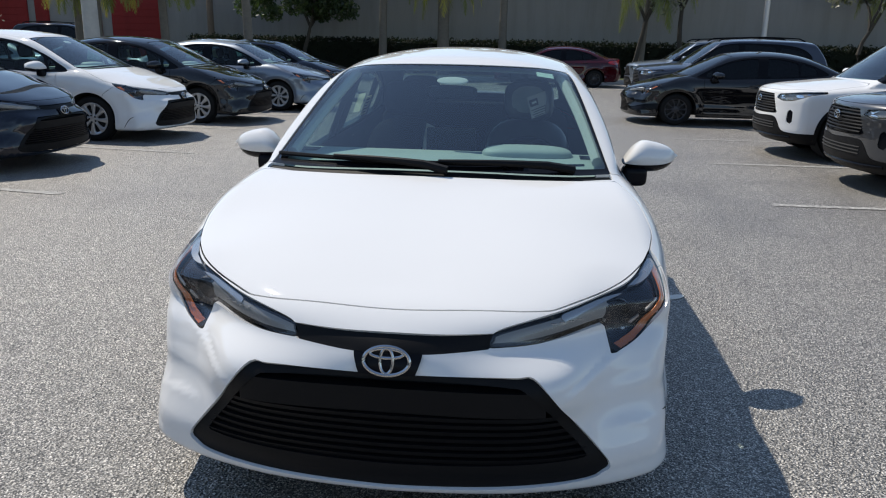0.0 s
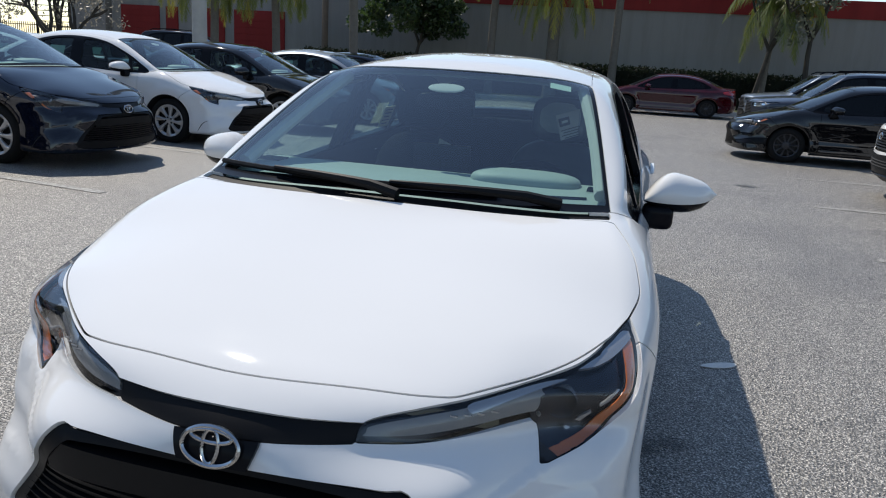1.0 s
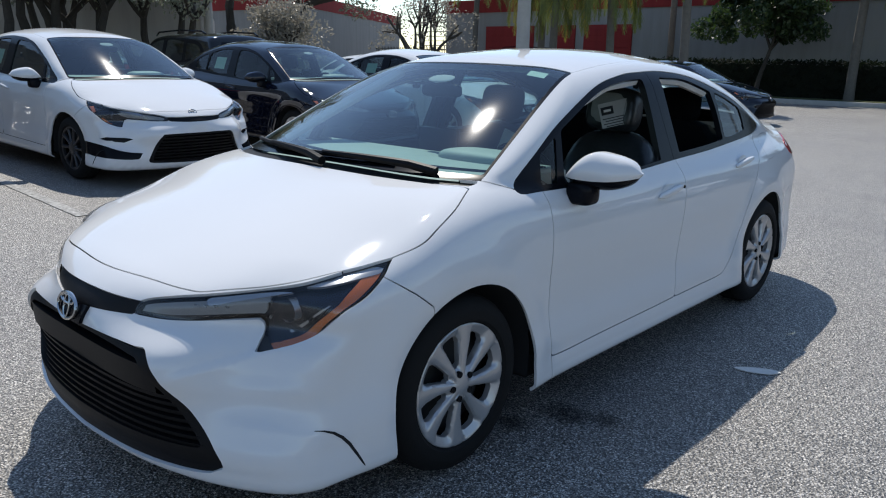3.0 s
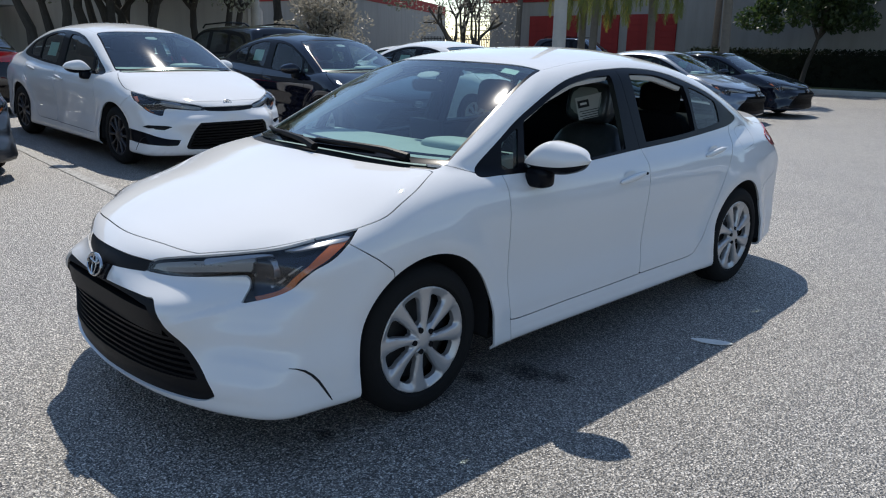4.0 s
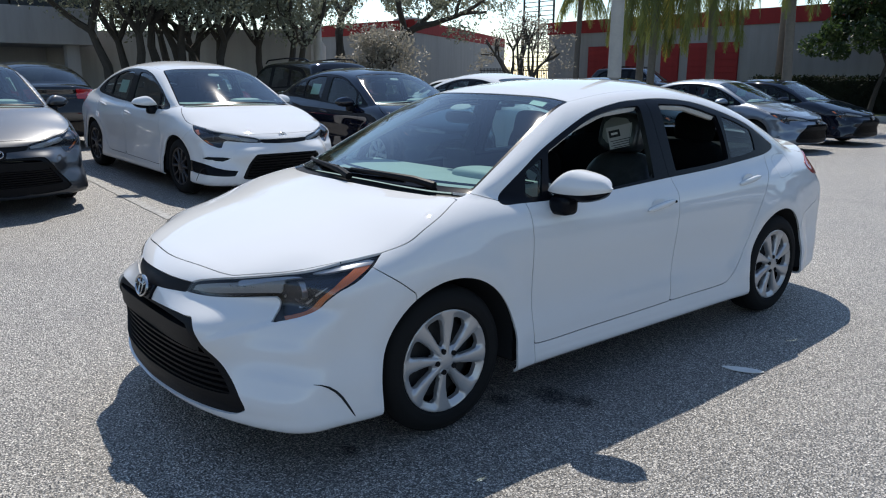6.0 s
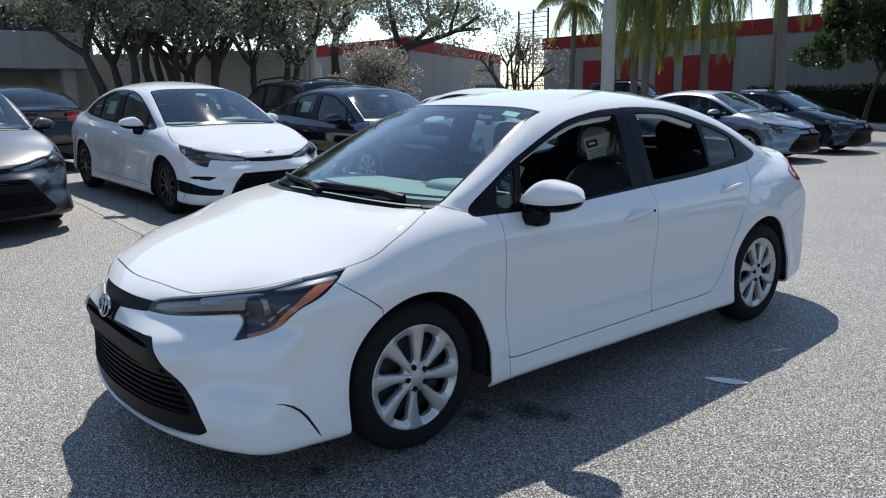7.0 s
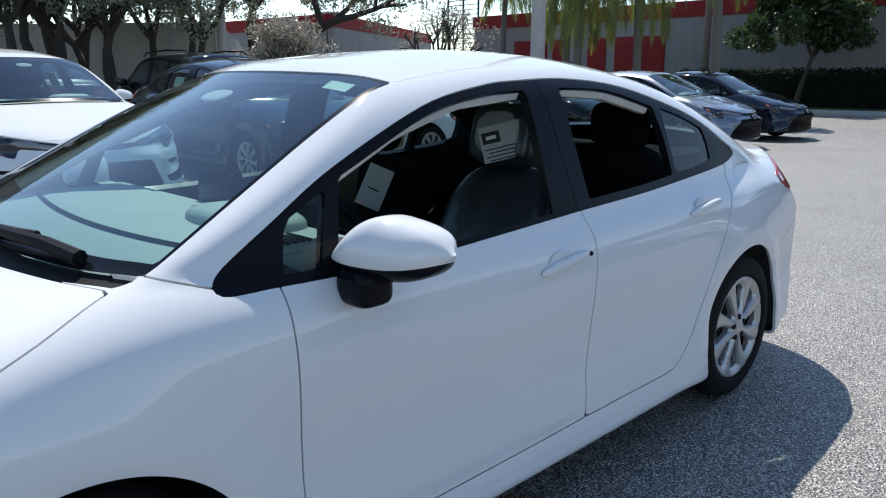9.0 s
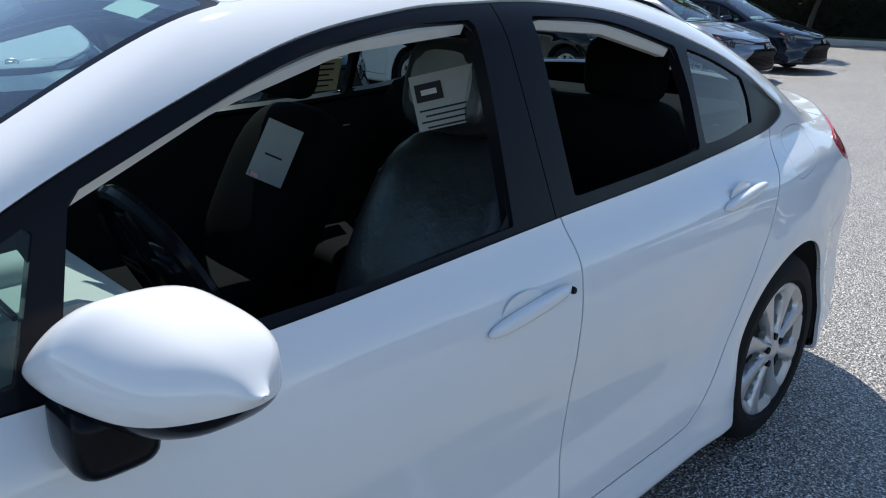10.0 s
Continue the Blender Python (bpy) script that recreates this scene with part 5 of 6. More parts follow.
# second row, tails towards the first
parked(plain, facing_west(-15.2, 1.2), NAVY, BLACK, "black sedan seen from its tail")
parked(plain, facing_west(-15.2, 4.0), NAVY, GREY, "grey sedan behind the first row")
parked(plain, facing_west(-15.2, 11.8), NAVY, WHITE, "white sedan behind the first row")
parked(plain, facing_west(-15.2, 14.6), NAVY, SILVER, "silver sedan behind the first row")
parked(plain, facing_west(-15.2, -1.6), NAVY, SILVER, "silver sedan behind the first row")
tall = crossover("crossover", WHITE, "white crossover with black cladding and mesh grille", ROW)
tall.matrix_basis = facing_west(3.72, 8.7)
parked(tall, facing_west(3.80, 6.05), WHITE, GREY, "dark grey crossover with black cladding")
parked(tall, facing_west(3.3, 21.4), WHITE, SILVER, "silver crossover near the planting strip")
parked(tall, facing_west(3.0, 17.2), WHITE, INDIGO, "dark navy crossover with roof rails")
parked(tall, facing_west(-15.4, 7.0), WHITE, BLACK, "black crossover with roof rails")
parked(tall, pose(-17.0, 27.5, 0.25, 0, 0, 100), WHITE, BLACK, "black tall wagon beside the red panels")
parked(plain, facing_west(9.6, 19.2), NAVY, WHITE, "white sedan far along the lot")


# ---- the setting: ground, lines, planting strip, walls
def asphalt():
    n = Nodes("weathered_asphalt").put(Roughness=0.50, Specular_IOR_Level=0.9)
    stones = n.ramp(n.cells(200.0), [(0.20, (0.026, 0.025, 0.024)), (0.48, (0.122, 0.116, 0.107)), (0.69, (0.37, 0.352, 0.322)), (0.90, (0.90, 0.86, 0.80))])
    grit = n.ramp(n.noise(260.0, 3.0, 0.75), [(0.32, 0.45), (0.68, 1.35)])
    base = n.mix(1.0, stones, grit, "MULTIPLY")
    patch = n.ramp(n.noise(0.35, 6.0, 0.6), [(0.3, (0.84, 0.84, 0.85)), (0.7, (1.06, 1.04, 1.0))])
    base = n.mix(1.0, base, patch, "MULTIPLY")
    spots = n.ramp(n.noise(3.1, 5.0, 0.6), [(0.24, (0.45, 0.45, 0.46)), (0.36, (1.0, 1.0, 1.0))])
    base = n.mix(0.7, base, spots, "MULTIPLY")
    crack = n.ramp(n.cells(0.9, "Distance"), [(0.0, (1.0, 1.0, 1.0)), (0.62, (1.0, 1.0, 1.0)), (0.9, (0.82, 0.82, 0.83))])
    n.color(n.mix(1.0, base, crack, "MULTIPLY"))
    n.bump(n.cells(95.0, "Distance"), 1.0, 0.007)
    return n.mat


ASPHALT = asphalt()
xs = [-900, -200, -60, -20, -14, -11] + [-8.5 + 0.71 * k for k in range(0, 11)] + [0, 3, 10, 60, 200, 900]
ys = [-900, -200, -60, -20, -8, -2] + [2.0 + 1.0 * k for k in range(0, 11)] + [16, 24, 40, 60, 200, 900]
gv = [(x, y, ground_z(x, y)) for x in xs for y in ys]
gf = [(i * len(ys) + j, (i + 1) * len(ys) + j, (i + 1) * len(ys) + j + 1, i * len(ys) + j + 1) for i in range(len(xs) - 1) for j in range(len(ys) - 1)]
tagged(mesh_object("ground", gv, gf, ASPHALT), "weathered grey asphalt with pale stones", "ground", kind="structure")


def worn_paint():
    n = Nodes("worn_white_lines").put(Roughness=0.8)
    n.color(n.mix(n.ramp(n.noise(30.0, 6.0, 0.75), [(0.42, 0.0), (0.66, 1.0)]), (0.20, 0.195, 0.185), (0.56, 0.55, 0.52)))
    return n.mat


LINE = worn_paint()


def stall_line(x0, x1, y, w=0.10):
    bm = bmesh.new()
    k = 24
    cols = []
    for i in range(k + 1):
        x = x0 + (x1 - x0) * i / k
        j = 0.008 * noise.noise(Vector((x * 5, y, 0)))
        cols.append([bm.verts.new((x, y - w / 2 + j, ground_z(x, y) + 0.006)), bm.verts.new((x, y + w / 2 + j, ground_z(x, y) + 0.006))])
    for a, b in zip(cols, cols[1:]):
        bm.faces.new((a[0], b[0], b[1], a[1]))
    ob = part("stall_line", bm, LINE, smooth=False)
    return tagged(ob, "worn white painted stall line on asphalt", "line", "stall lines", "structure")


for k in range(-1, 7):
    stall_line(-9.6, -3.85, 0.66 + 2.84 * k)
for k in range(-2, 6):
    stall_line(2.8, 8.4, 4.68 + 2.67 * k)
# a spot of sunlight beside the car, painted as a flat pale shape
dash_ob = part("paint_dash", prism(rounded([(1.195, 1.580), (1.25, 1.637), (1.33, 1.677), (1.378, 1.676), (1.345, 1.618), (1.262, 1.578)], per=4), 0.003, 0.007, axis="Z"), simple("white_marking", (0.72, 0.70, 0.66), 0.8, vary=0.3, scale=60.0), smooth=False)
tagged(dash_ob, "pale spot of sunlight painted on the asphalt", "line", kind="structure")

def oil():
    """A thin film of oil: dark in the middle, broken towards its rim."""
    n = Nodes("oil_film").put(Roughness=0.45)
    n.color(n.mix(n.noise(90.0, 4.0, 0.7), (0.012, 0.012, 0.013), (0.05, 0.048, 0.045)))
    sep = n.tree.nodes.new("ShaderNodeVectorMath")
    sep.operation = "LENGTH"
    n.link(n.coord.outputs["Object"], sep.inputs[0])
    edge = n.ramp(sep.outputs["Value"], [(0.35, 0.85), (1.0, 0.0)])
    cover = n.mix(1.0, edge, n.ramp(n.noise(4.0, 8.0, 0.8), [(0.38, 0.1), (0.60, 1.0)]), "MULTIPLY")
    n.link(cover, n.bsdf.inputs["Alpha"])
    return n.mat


OIL = oil()
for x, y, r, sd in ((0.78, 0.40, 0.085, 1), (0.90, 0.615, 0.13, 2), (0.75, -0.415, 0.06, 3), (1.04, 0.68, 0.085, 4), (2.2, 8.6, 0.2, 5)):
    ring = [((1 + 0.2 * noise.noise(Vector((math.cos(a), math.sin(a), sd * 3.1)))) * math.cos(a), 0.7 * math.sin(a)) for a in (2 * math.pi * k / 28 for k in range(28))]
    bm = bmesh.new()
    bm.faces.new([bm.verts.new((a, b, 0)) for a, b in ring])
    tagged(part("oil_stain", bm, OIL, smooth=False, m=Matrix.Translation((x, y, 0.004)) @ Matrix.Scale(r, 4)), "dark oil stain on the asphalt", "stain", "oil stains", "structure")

CONCRETE = simple("kerb_concrete", (0.42, 0.41, 0.38), 0.9, vary=0.25, scale=4.0, bump=0.3)


def turf():
    n = Nodes("turf").put(Roughness=0.95)
    n.color(n.mix(n.noise(9.0, 8.0, 0.7), (0.035, 0.055, 0.012), (0.12, 0.13, 0.045)))
    n.bump(n.noise(70.0, 4.0), 0.8, 0.05)
    return n.mat


TURF = turf()
tagged(part("kerb", box(15, 28.05, 0.07, 70, 0.16, 0.20, 0.025), CONCRETE), "pale concrete kerb along the strip", "kerb", kind="structure")
tagged(part("lawn", box(15, 30.75, 0.05, 70, 5.2, 0.16), TURF), "mown grass strip behind the kerb", "grass", kind="structure")


def stucco(name, color):
    n = Nodes(name).put(Roughness=0.92)
    big = n.mix(n.noise(0.35, 6.0, 0.65), tuple(c * 0.86 for c in color), color)
    streak = n.ramp(n.noise(2.2, 5.0, 0.6, stretch=(1.0, 1.0, 0.12)), [(0.30, (0.80, 0.80, 0.79)), (0.55, (1.0, 1.0, 1.0))])
    n.color(n.mix(0.7, big, streak, "MULTIPLY"))
    n.bump(n.noise(40.0, 5.0), 0.25, 0.01)
    return n.mat


WALL_WHITE = stucco("cream_stucco", (0.30, 0.292, 0.28))
WALL_RED = stucco("red_painted_stucco", (0.27, 0.024, 0.022))
WALL_GREY = stucco("grey_stucco", (0.42, 0.41, 0.39))
ROOFING = simple("roof_gravel", (0.4, 0.39, 0.37), 0.95)


def slab_wall(name, p0, p1, z0, z1, thick, mat, label, category="wall"):
    """A straight wall whose seen face runs from p0 to p1 (its back lies to the left of that way)."""
    a, b = Vector((*p0, 0)), Vector((*p1, 0))
    d = (b - a).normalized()
    n = Vector((-d.y, d.x, 0)) * thick
    bm = prism([(v.x, v.y) for v in (a, b, b + n, a + n)], z0, z1, axis="Z")
    return tagged(part(name, bm, mat, smooth=False), label, category, kind="structure")


main_wall = slab_wall("wall_north", (-29.8, 33.5), (60, 33.5), -0.1, 4.02, 0.4, WALL_WHITE, "long cream stucco warehouse wall")
part("stripe", box(15.1, 33.66, 4.38, 90.0, 0.44, 0.72), WALL_RED, main_wall, "red painted parapet band", smooth=False)
slab_wall("wall_corner", (-29.8, 48.0), (-29.8, 33.9), -0.1, 4.7, 0.4, WALL_WHITE, "cream stucco end wall")
for x0, x1 in ((-26.6, -24.3), (-23.9, -23.2), (-21.6, -20.5), (-19.95, -17.15)):
    door = tagged(part("door_panel", box((x0 + x1) / 2, 33.46, 1.62, x1 - x0, 0.08, 3.24, 0.01), WALL_RED), "red roll-up loading door in the wall", "door", "red doors", "structure")
    for k in range(1, 10):
        part("slat", box((x0 + x1) / 2, 33.412, 0.32 * k, x1 - x0 - 0.06, 0.02, 0.30, 0.006), WALL_RED, door, smooth=False)
side_wall = slab_wall("wall_west", (-47.7, 46.4), (-34.6, 26.3), 0.0, 4.1, 0.4, WALL_WHITE, "cream stucco side wall of a low building")
slab_wall("trim_west", (-47.72, 46.38), (-34.58, 26.27), 4.1, 4.85, 0.45, WALL_RED, "red parapet band")
slab_wall("wall_shaded", (-35.0, 26.5), (-56.0, 24.3), 0.0, 4.1, -0.4, WALL_WHITE, "cream stucco wall in shade")
slab_wall("trim_shaded", (-34.9, 26.45), (-56.0, 24.25), 4.1, 4.85, -0.45, WALL_RED, "red parapet band")
slab_wall("wall_low", (-37.4, 4.13), (-24.6, 14.2), 0.0, 3.35, 0.25, WALL_GREY, "grey rendered boundary wall")
slab_wall("wall_low_far", (-24.6, 14.2), (-37.0, 22.0), 0.0, 3.2, 0.25, WALL_GREY, "grey rendered boundary wall")


def air_unit(x, y, z):
    ob = tagged(part("air_conditioner", join(box(x, y, z + 0.5, 1.7, 1.2, 1.0, 0.04), box(x, y, z + 1.02, 1.3, 0.9, 0.08, 0.02)), simple("unit_grey", (0.28, 0.28, 0.28), 0.6)), "grey rooftop air conditioner", "air conditioner", "rooftop units")
    return ob


roof_w = tagged(part("roof_west", prism([(-35.2, 26.7), (-48.0, 46.5), (-60, 46.5), (-56, 24.6)], 4.0, 4.2, axis="Z"), ROOFING, smooth=False), "flat gravel roof", "roof", kind="structure")
for x, y in ((-38.2, 29.0), (-40.8, 32.0), (-43.5, 36.5)):
    air_unit(x, y, 4.2)

# unseen walls, added only to bound the sky in reflections and fill light
slab_wall("wall_south", (60, -24), (-60, -24), -0.1, 2.6, 0.4, WALL_GREY, "plain unseen grey wall added to shape reflections")
slab_wall("wall_east", (34, 40), (34, -24), -0.1, 2.6, 0.4, WALL_GREY, "plain unseen grey wall added to shape reflections")

# office block: an upper storey with a window strip over a recessed ground floor
OFFICE = stucco("office_stucco", (0.34, 0.34, 0.34))
office = tagged(part("office_block", join(box(-36.5, -8.2, 7.2, 13.0, 31.0, 4.4, 0.03), box(-36.5, -8.2, 3.35, 13.0, 31.0, 1.4, 0.03), box(-38.0, -8.2, 4.5, 9.0, 31.0, 1.0), box(-38.5, -9.0, 1.4, 8.0, 30.6, 2.8)), OFFICE, smooth=False), "grey office block with a dark window strip", "building")
PANE_DARK = simple("office_glass", (0.05, 0.06, 0.07), 0.04, vary=0.1, Specular_IOR_Level=0.9)
for k in range(10):
    y = 5.75 - 2.9 * k
    part("window", box(-30.25, y, 4.52, 0.06, 2.82, 0.96), PANE_DARK, office, smooth=False)
for y in (5.6, -2.0, -9.0):
    part("column", box(-30.6, y + 0.8, 1.35, 0.5, 0.5, 2.7, 0.02), OFFICE, office)
for y in (3.0, 0.0, -4.5, -7.0):
    part("ground_window", box(-34.45, y, 1.6, 0.06, 1.6, 1.6), PANE_DARK, office, smooth=False)

# pickets and the tall screen by the gap
IRON = simple("black_iron", (0.012, 0.012, 0.012), 0.5, 0.3)
fence = tagged(part("iron_fence", join(box(-26.0, 32.9, 1.95, 7.6, 0.04, 0.04), box(-26.0, 32.9, 0.5, 7.6, 0.04, 0.04)), IRON, m=Matrix.Translation((-7.0, 1.2, 0))), "black iron picket fence", "fence")
pick = box(0, 0, 1.05, 0.03, 0.03, 2.1)
first = part("picket", pick, IRON, fence, smooth=False, m=Matrix.Translation((-29.7, 32.9, 0)))
for k in range(1, 52):
    c = new("picket", first.data)
    c.parent = fence
    c.matrix_basis = Matrix.Translation((-29.7 + 0.145 * k, 32.9, 0))
screen_rack = tagged(new("steel_screen"), "tall black steel ladder screen", "screen")
rung = part("rung", box(0, 0, 0, 2.6, 0.03, 0.04), IRON, screen_rack, smooth=False, m=Matrix.Translation((-31.2, 34.0, 1.9)))
for k in range(1, 17):
    c = new("rung", rung.data)
    c.parent = screen_rack
    c.matrix_basis = Matrix.Translation((-31.2, 34.0, 1.9 + 0.28 * k))
for x in (-32.5, -31.2, -29.95):
    part("post", box(x, 34.0, 3.3, 0.09, 0.09, 6.6), IRON, screen_rack, smooth=False)

# poles
WOOD_POLE = simple("weathered_wood", (0.20, 0.15, 0.11), 0.9, vary=0.3, scale=8.0, bump=0.4, bump_scale=30.0)
tagged(part("lamp_pole", lathe([(0.19, -0.05), (0.17, 4.0), (0.13, 9.0), (0.0, 9.0)], 24, "Z"), CONCRETE, m=Matrix.Translation((-10.3, 15.2, 0.15))), "pale grey concrete lamp pole", "pole")
tagged(part("utility_pole", lathe([(0.16, -0.05), (0.14, 5.0), (0.12, 10.0), (0.0, 10.0)], 16, "Z"), WOOD_POLE, m=Matrix.Translation((-14.6, 32.6, 0.1))), "brown wooden utility pole", "pole")
tagged(part("metal_pole", lathe([(0.11, -0.05), (0.10, 4.0), (0.09, 9.0), (0.0, 9.0)], 16, "Z"), simple("galvanised", (0.45, 0.45, 0.46), 0.45, 0.6), m=Matrix.Translation((9.4, 28.8, 0.1))), "galvanised metal pole on the strip", "pole")
tagged(part("concrete_post", lathe([(0.17, -0.05), (0.15, 9.0), (0.0, 9.0)], 16, "Z"), CONCRETE, m=Matrix.Translation((-23.5, 13.6, 0.2))), "pale concrete post before the wall", "pole")


# ---- planting
def leaf_mat(name, dark, light, gloss=0.45):
    n = Nodes(name).put(Roughness=gloss)
    col = n.mix(n.island(), dark, light)
    n.color(n.mix(n.noise(0.6, 3.0), col, tuple(c * 0.75 for c in light)))
    n.bsdf.inputs["Subsurface Weight"].default_value = 0.0
    n.bsdf.inputs["Transmission Weight"].default_value = 0.0
    out = n.tree.nodes["Material Output"]
    tr = n.tree.nodes.new("ShaderNodeBsdfTranslucent")
    tr.inputs[0].default_value = (*tuple(min(1.0, c * 1.6) for c in light), 1)
    mx = n.tree.nodes.new("ShaderNodeMixShader")
    mx.inputs[0].default_value = 0.30
    n.link(n.bsdf.outputs[0], mx.inputs[1])
    n.link(tr.outputs[0], mx.inputs[2])
    n.link(mx.outputs[0], out.inputs[0])
    return n.mat


# leaf tones greyed and lightened: veiling glare near the sun put into the colour
OAK_LEAF = leaf_mat("oak_leaves", (0.075, 0.085, 0.055), (0.22, 0.235, 0.165))
GREEN_LEAF = leaf_mat("broad_leaves", (0.012, 0.026, 0.008), (0.04, 0.07, 0.02))
PALE_LEAF = leaf_mat("pale_leaves", (0.09, 0.088, 0.065), (0.27, 0.25, 0.205))
# near-black tones: shade lying over the hedge is put into the leaf colour
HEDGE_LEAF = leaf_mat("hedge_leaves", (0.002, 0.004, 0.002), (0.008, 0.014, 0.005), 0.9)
FROND = leaf_mat("palm_fronds", (0.035, 0.055, 0.012), (0.17, 0.20, 0.045))
YELLOW_FROND = leaf_mat("yellow_fronds", (0.16, 0.15, 0.02), (0.38, 0.34, 0.06))
BARK = simple("dark_bark", (0.050, 0.044, 0.037), 0.95, vary=0.45, scale=7.0, bump=0.9, bump_scale=16.0)
PALM_BARK = simple("palm_trunk", (0.14, 0.128, 0.11), 0.95, vary=0.35, scale=10.0, bump=0.8, bump_scale=14.0)


def leaves(rng, clumps, size, per):
    """Many small folded leaves round the clumps (centre, radius)."""
    V, F = [], []
    for (cx, cy, cz), r in clumps:
        k = per
        d = rng.normal(size=(k, 3))
        d /= np.linalg.norm(d, axis=1, keepdims=True)
        P = np.array([cx, cy, cz]) + d * (r * rng.uniform(0.25, 1.05, size=(k, 1)) ** 0.6) * np.array([1, 1, 0.75])
        A = rng.normal(size=(k, 3))
        A /= np.linalg.norm(A, axis=1, keepdims=True)
        B = np.cross(A, rng.normal(size=(k, 3)))
        B /= np.linalg.norm(B, axis=1, keepdims=True)
        s = size * rng.uniform(0.6, 1.3, size=(k, 1))
        quad = np.stack([P - A * s, P - B * s * 0.45, P + A * s, P + B * s * 0.45], 1)
        n0 = len(V)
        V.extend(quad.reshape(-1, 3).tolist())
        F.extend([(n0 + 4 * i, n0 + 4 * i + 1, n0 + 4 * i + 2, n0 + 4 * i + 3) for i in range(k)])
    return V, F


def grow(rng, p, d, length, r, depth, bms, tips, spread):
    pts, taper = [p], [1.0]
    q, dd = Vector(p), Vector(d).normalized()
    steps = 5
    for i in range(steps):
        dd = (dd + Vector(rng.normal(size=3)) * 0.13 + Vector((0, 0, 0.05))).normalized()
        q = q + dd * length / steps
        pts.append(tuple(q))
        taper.append(1 - 0.45 * (i + 1) / steps)
    bms.append(tube(pts, r, 8 if depth > 1 else 5, taper))
    if depth == 0:
        tips.append((tuple(q), 1.0))
        return
    for k in range(3 if depth > 1 else 4):
        a = 2 * math.pi * (k + rng.uniform(0, 0.7)) / 3
        out = Vector((math.cos(a), math.sin(a), 0)) * spread + dd * 0.9 + Vector((0, 0, 0.12))
        grow(rng, tuple(q), out, length * rng.uniform(0.6, 0.85), r * 0.55, depth - 1, bms, tips, spread)


def broad_tree(name, x, y, height, spread, seed, leaf, label, stems=2, size=0.11, per=190, crown_r=0.9, bare=0.28, fill=True, skirt=None):
    rng = np.random.default_rng(seed)
    bms, tips = [], []
    for k in range(stems):
        a = 2 * math.pi * k / stems + rng.uniform(0, 1)
        lean = 0.28 if stems > 1 else 0.06
        grow(rng, (0.25 * math.cos(a) * (stems > 1), 0.25 * math.sin(a) * (stems > 1), -0.1), (lean * math.cos(a), lean * math.sin(a), 1), height * bare * 1.25, (0.032 * height / (stems**0.4) + 0.04 if stems > 1 else 0.016 * height + 0.02), 2, bms, tips, spread)
    top = max(t[0][2] for t in tips)
    zf = height / (top + crown_r)
    tree = tagged(new(name), label, "tree")
    tree.matrix_basis = pose(x, y, ground_z(x, y))
    trunk = join(*bms)
    bmesh.ops.scale(trunk, vec=(1, 1, zf), verts=trunk.verts[:])
    part("trunk", trunk, BARK, tree)
    low = [(tuple(Vector(p) * 0.88 + Vector((rng.normal() * 0.5, rng.normal() * 0.5, -0.35))), 1.0) for p, _ in tips[::2]] if fill else []
    clumps = [((p[0] + rng.normal() * 0.3, p[1] + rng.normal() * 0.3, p[2] * zf + rng.normal() * 0.2), crown_r * rng.uniform(0.55, 1.25)) for p, _ in tips + low]
    if skirt:
        z0, z1, reach, count = skirt
        for _ in range(count):
            a, q = rng.uniform(0, 2 * math.pi), reach * math.sqrt(rng.uniform(0.05, 1))
            clumps.append(((q * math.cos(a), q * math.sin(a), z0 + (z1 - z0) * rng.uniform() + 0.25 * (reach - q)), crown_r * rng.uniform(0.35, 0.8)))
    V, F = leaves(rng, clumps, size, per)
    crown = mesh_object("crown", V, F, leaf, tree, smooth=False)
    crown["kind"] = "stuff"
    return tree


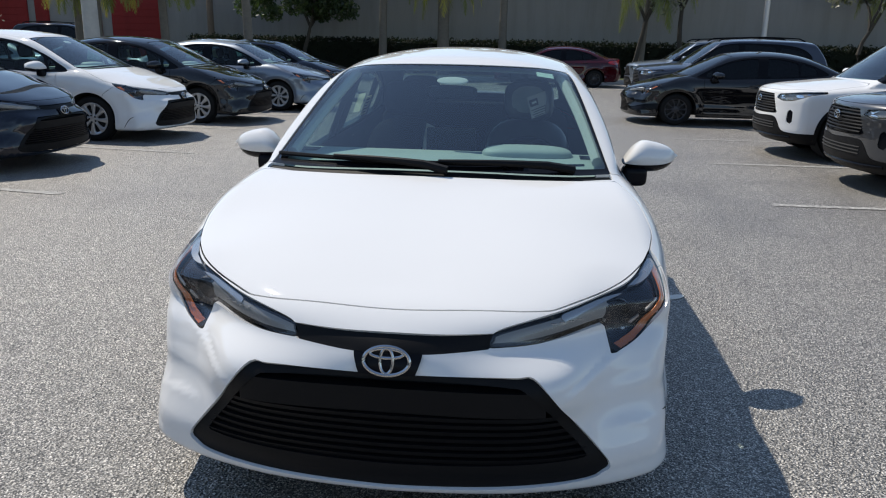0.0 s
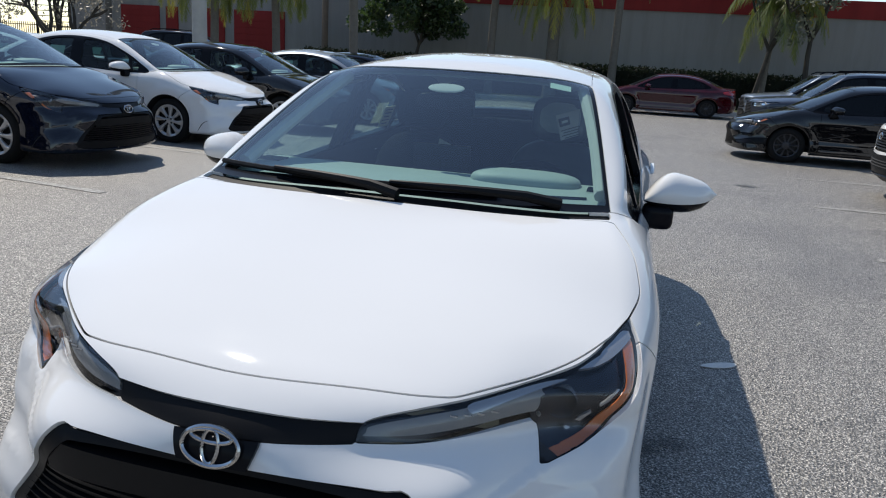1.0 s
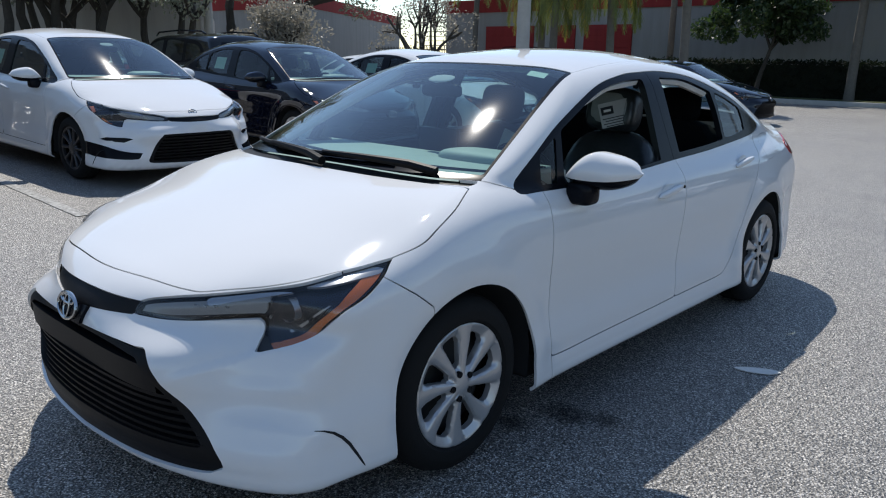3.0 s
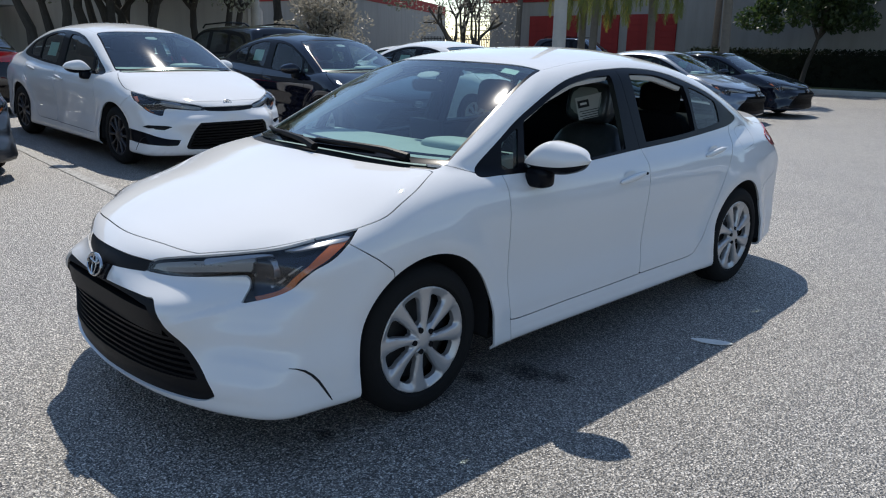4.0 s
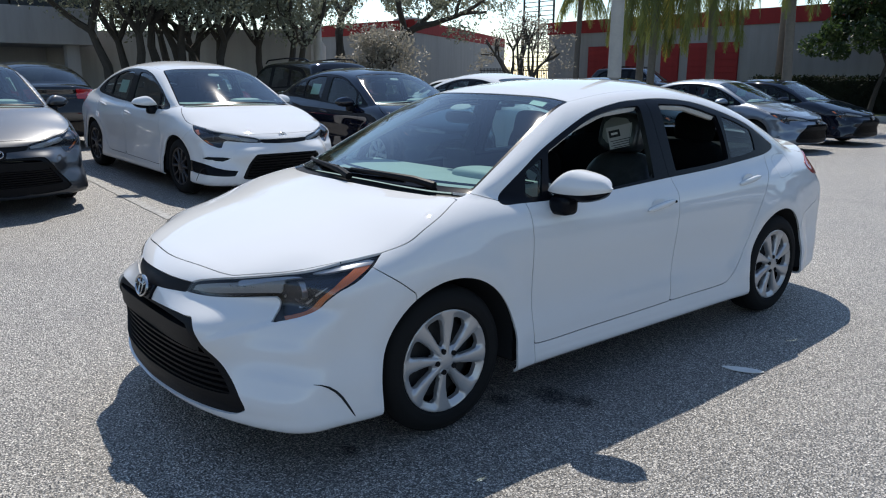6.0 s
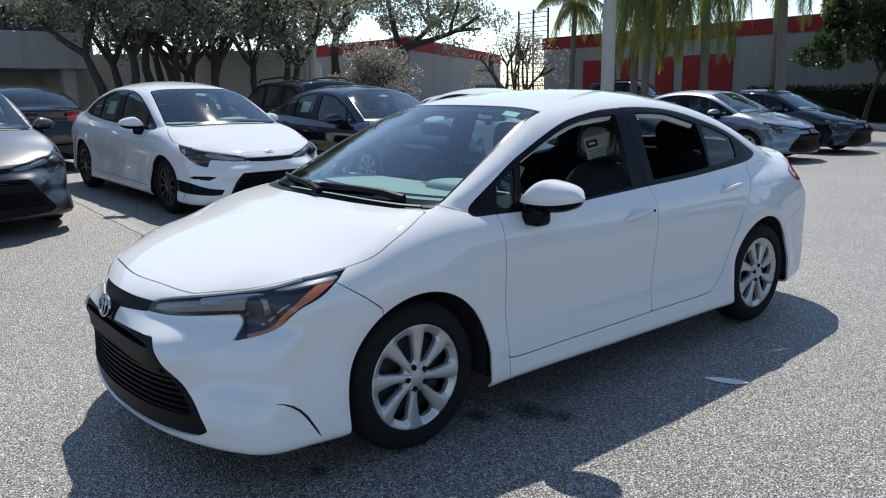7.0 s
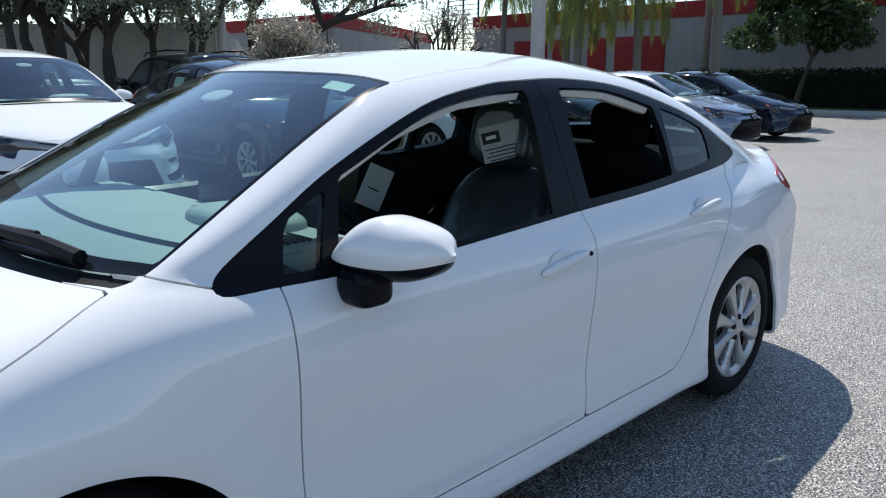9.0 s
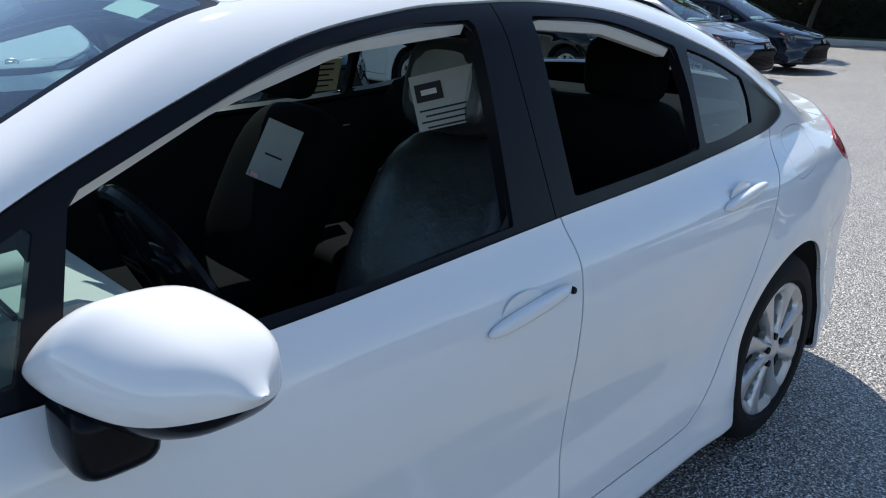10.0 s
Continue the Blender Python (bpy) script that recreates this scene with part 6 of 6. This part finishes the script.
def palm(x, y, height, seed, label, trunk_r=0.15, drooping=True, leaf=FROND, count=22, reach=3.0, droop=0.30):
    rng = np.random.default_rng(seed)
    tree = tagged(new("palm_tree"), label, "palm tree", "palms")
    tree.matrix_basis = pose(x, y, ground_z(x, y))
    lean = rng.uniform(-0.05, 0.05, 2)
    pts = [(lean[0] * k * k * 0.05, lean[1] * k * k * 0.05, -0.1 + (height + 0.1) * k / 10) for k in range(11)]
    part("trunk", tube(pts, trunk_r, 12, [1.25, 1.05, 1.0, 0.97, 0.95, 0.93, 0.92, 0.9, 0.88, 0.95, 0.8]), PALM_BARK, tree)
    top = Vector(pts[-1])
    for i in range(count):
        a = 2 * math.pi * i / count + rng.uniform(-0.2, 0.2)
        up = rng.uniform(-0.5, 1.3)
        n = 12
        spine = []
        q, d = top.copy(), Vector((math.cos(a), math.sin(a), up)).normalized()
        for k in range(n + 1):
            spine.append(q.copy())
            q = q + d * reach / n
            d = (d + Vector((0, 0, -droop if drooping else -0.1))).normalized()
        V, F = [], []
        for k in range(1, n + 1):
            for half in range(5):
                t = (k - 1 + half / 5) / n
                p = spine[k - 1].lerp(spine[k], half / 5)
                along = (spine[k] - spine[k - 1]).normalized()
                sidev = along.cross(Vector((0, 0, 1)))
                sidev = sidev.normalized() if sidev.length > 0.05 else Vector((1, 0, 0))
                ll = 0.80 * math.sin(math.pi * min(1.0, 0.18 + t * 0.82)) + 0.08
                for s in (-1, 1):
                    tip = p + (sidev * s * 0.55 + along * 0.45 + Vector((0, 0, -1.0 if drooping else -0.2)) + Vector(rng.normal(size=3)) * 0.12).normalized() * ll
                    w = along * 0.030
                    n0 = len(V)
                    V += [tuple(p - w), tuple(p + w), tuple(tip)]
                    F.append((n0, n0 + 1, n0 + 2))
        fr = mesh_object("frond", V, F, YELLOW_FROND if rng.uniform() < 0.25 and leaf is FROND else leaf, tree, smooth=False)
        part("stalk", tube(spine, 0.022, 5, [1 - 0.8 * k / n for k in range(n + 1)]), leaf, fr)
    return tree


# hedge along the wall
def hedge(x0, x1, y, depth, height, seed):
    rng = np.random.default_rng(seed)
    n = int((x1 - x0) * 260)
    P = np.stack([rng.uniform(x0, x1, n), y + rng.uniform(-1, 1, n) * depth / 2, rng.uniform(0.1, 1, n) * height], 1)
    face = rng.integers(0, 3, n)
    P[:, 1] = np.where(face == 0, y - depth / 2 + rng.normal(0, 0.04, n), P[:, 1])
    P[:, 2] = np.where(face == 1, height + rng.normal(0, 0.05, n), P[:, 2])
    V, F = leaves(rng, [(tuple(p), 0.10) for p in P], 0.07, 3)
    ob = tagged(new("hedge"), "dense clipped hedge with shade painted into its leaves", "hedge")
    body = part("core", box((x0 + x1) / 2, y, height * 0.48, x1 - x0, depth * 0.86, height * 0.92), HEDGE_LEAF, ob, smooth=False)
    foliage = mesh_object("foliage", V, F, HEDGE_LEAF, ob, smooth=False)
    foliage["kind"] = "stuff"
    return ob


hedge(-15.0, 22.0, 31.3, 0.9, 1.5, 3)
for x, y, h, s in ((-14.5, 22.7, 5.2, 1), (-12.3, 23.2, 5.5, 2), (-8.85, 22.0, 6.3, 3), (-15.9, 23.9, 5.3, 10)):
    palm(x, y, h, s, "slender palm with yellowing drooping fronds", 0.15, droop=0.46, reach=3.5, count=26)
palm(-26.6, 32.4, 6.4, 4, "slender palm with arching green fronds", 0.17, droop=0.22, count=18)
for x, y, h, s in ((-5.9, 30.0, 6.4, 5), (-3.3, 30.0, 5.0, 6), (-0.8, 30.0, 6.6, 7), (14.8, 30.2, 5.0, 8)):
    palm(x, y, h, s, "palm with a rough trunk on the grass strip", 0.17 if s != 6 else 0.26, leaf=FROND)
palm(5.0, 30.3, 4.4, 9, "short palm with hanging fronds", 0.12, count=12)
broad_tree("tree", -9.6, 30.2, 6.0, 0.75, 11, GREEN_LEAF, "dark green broadleaf tree before the wall", stems=1, per=300, crown_r=0.8, bare=0.22, skirt=(2.3, 5.2, 2.2, 46))
broad_tree("tree", 4.5, 30.0, 6.8, 0.7, 12, OAK_LEAF, "young olive green tree on the strip", stems=1, per=150, crown_r=0.75)
broad_tree("tree", 6.8, 30.2, 7.6, 0.8, 13, OAK_LEAF, "spreading tree with a thick trunk", stems=1, per=170, crown_r=0.95)
broad_tree("tree", 13.6, 30.0, 6.0, 0.7, 14, OAK_LEAF, "young olive green tree on the strip", stems=1, per=160, crown_r=0.8)
for k, (x, y, h) in enumerate(((-22.0, 5.7, 7.4), (-22.0, 7.4, 7.8), (-21.6, 8.7, 7.2), (-22.0, 11.3, 6.9), (-26.5, 9.6, 8.0))):
    broad_tree("oak_tree", x, y, h, 0.8, 20 + k, OAK_LEAF, "live oak with leaning dark stems", stems=3, size=0.07, per=260, crown_r=1.0, bare=0.29, skirt=(3.4, 6.0, 2.4, 24))
broad_tree("oak_tree", -30.5, 19.8, 12.0, 0.95, 31, OAK_LEAF, "wide live oak with long dark limbs", stems=2, size=0.10, per=220, crown_r=1.3, bare=0.28, skirt=(4.4, 8.0, 5.2, 60))
broad_tree("flowering_tree", -15.8, 11.2, 3.3, 0.9, 32, PALE_LEAF, "small tree with pale dry blossom", stems=3, size=0.055, per=150, crown_r=0.45, bare=0.22)
broad_tree("flowering_tree", -18.3, 19.5, 4.4, 0.6, 33, PALE_LEAF, "thin bare crape myrtle with pale tufts", stems=3, size=0.06, per=40, crown_r=0.5, bare=0.25)
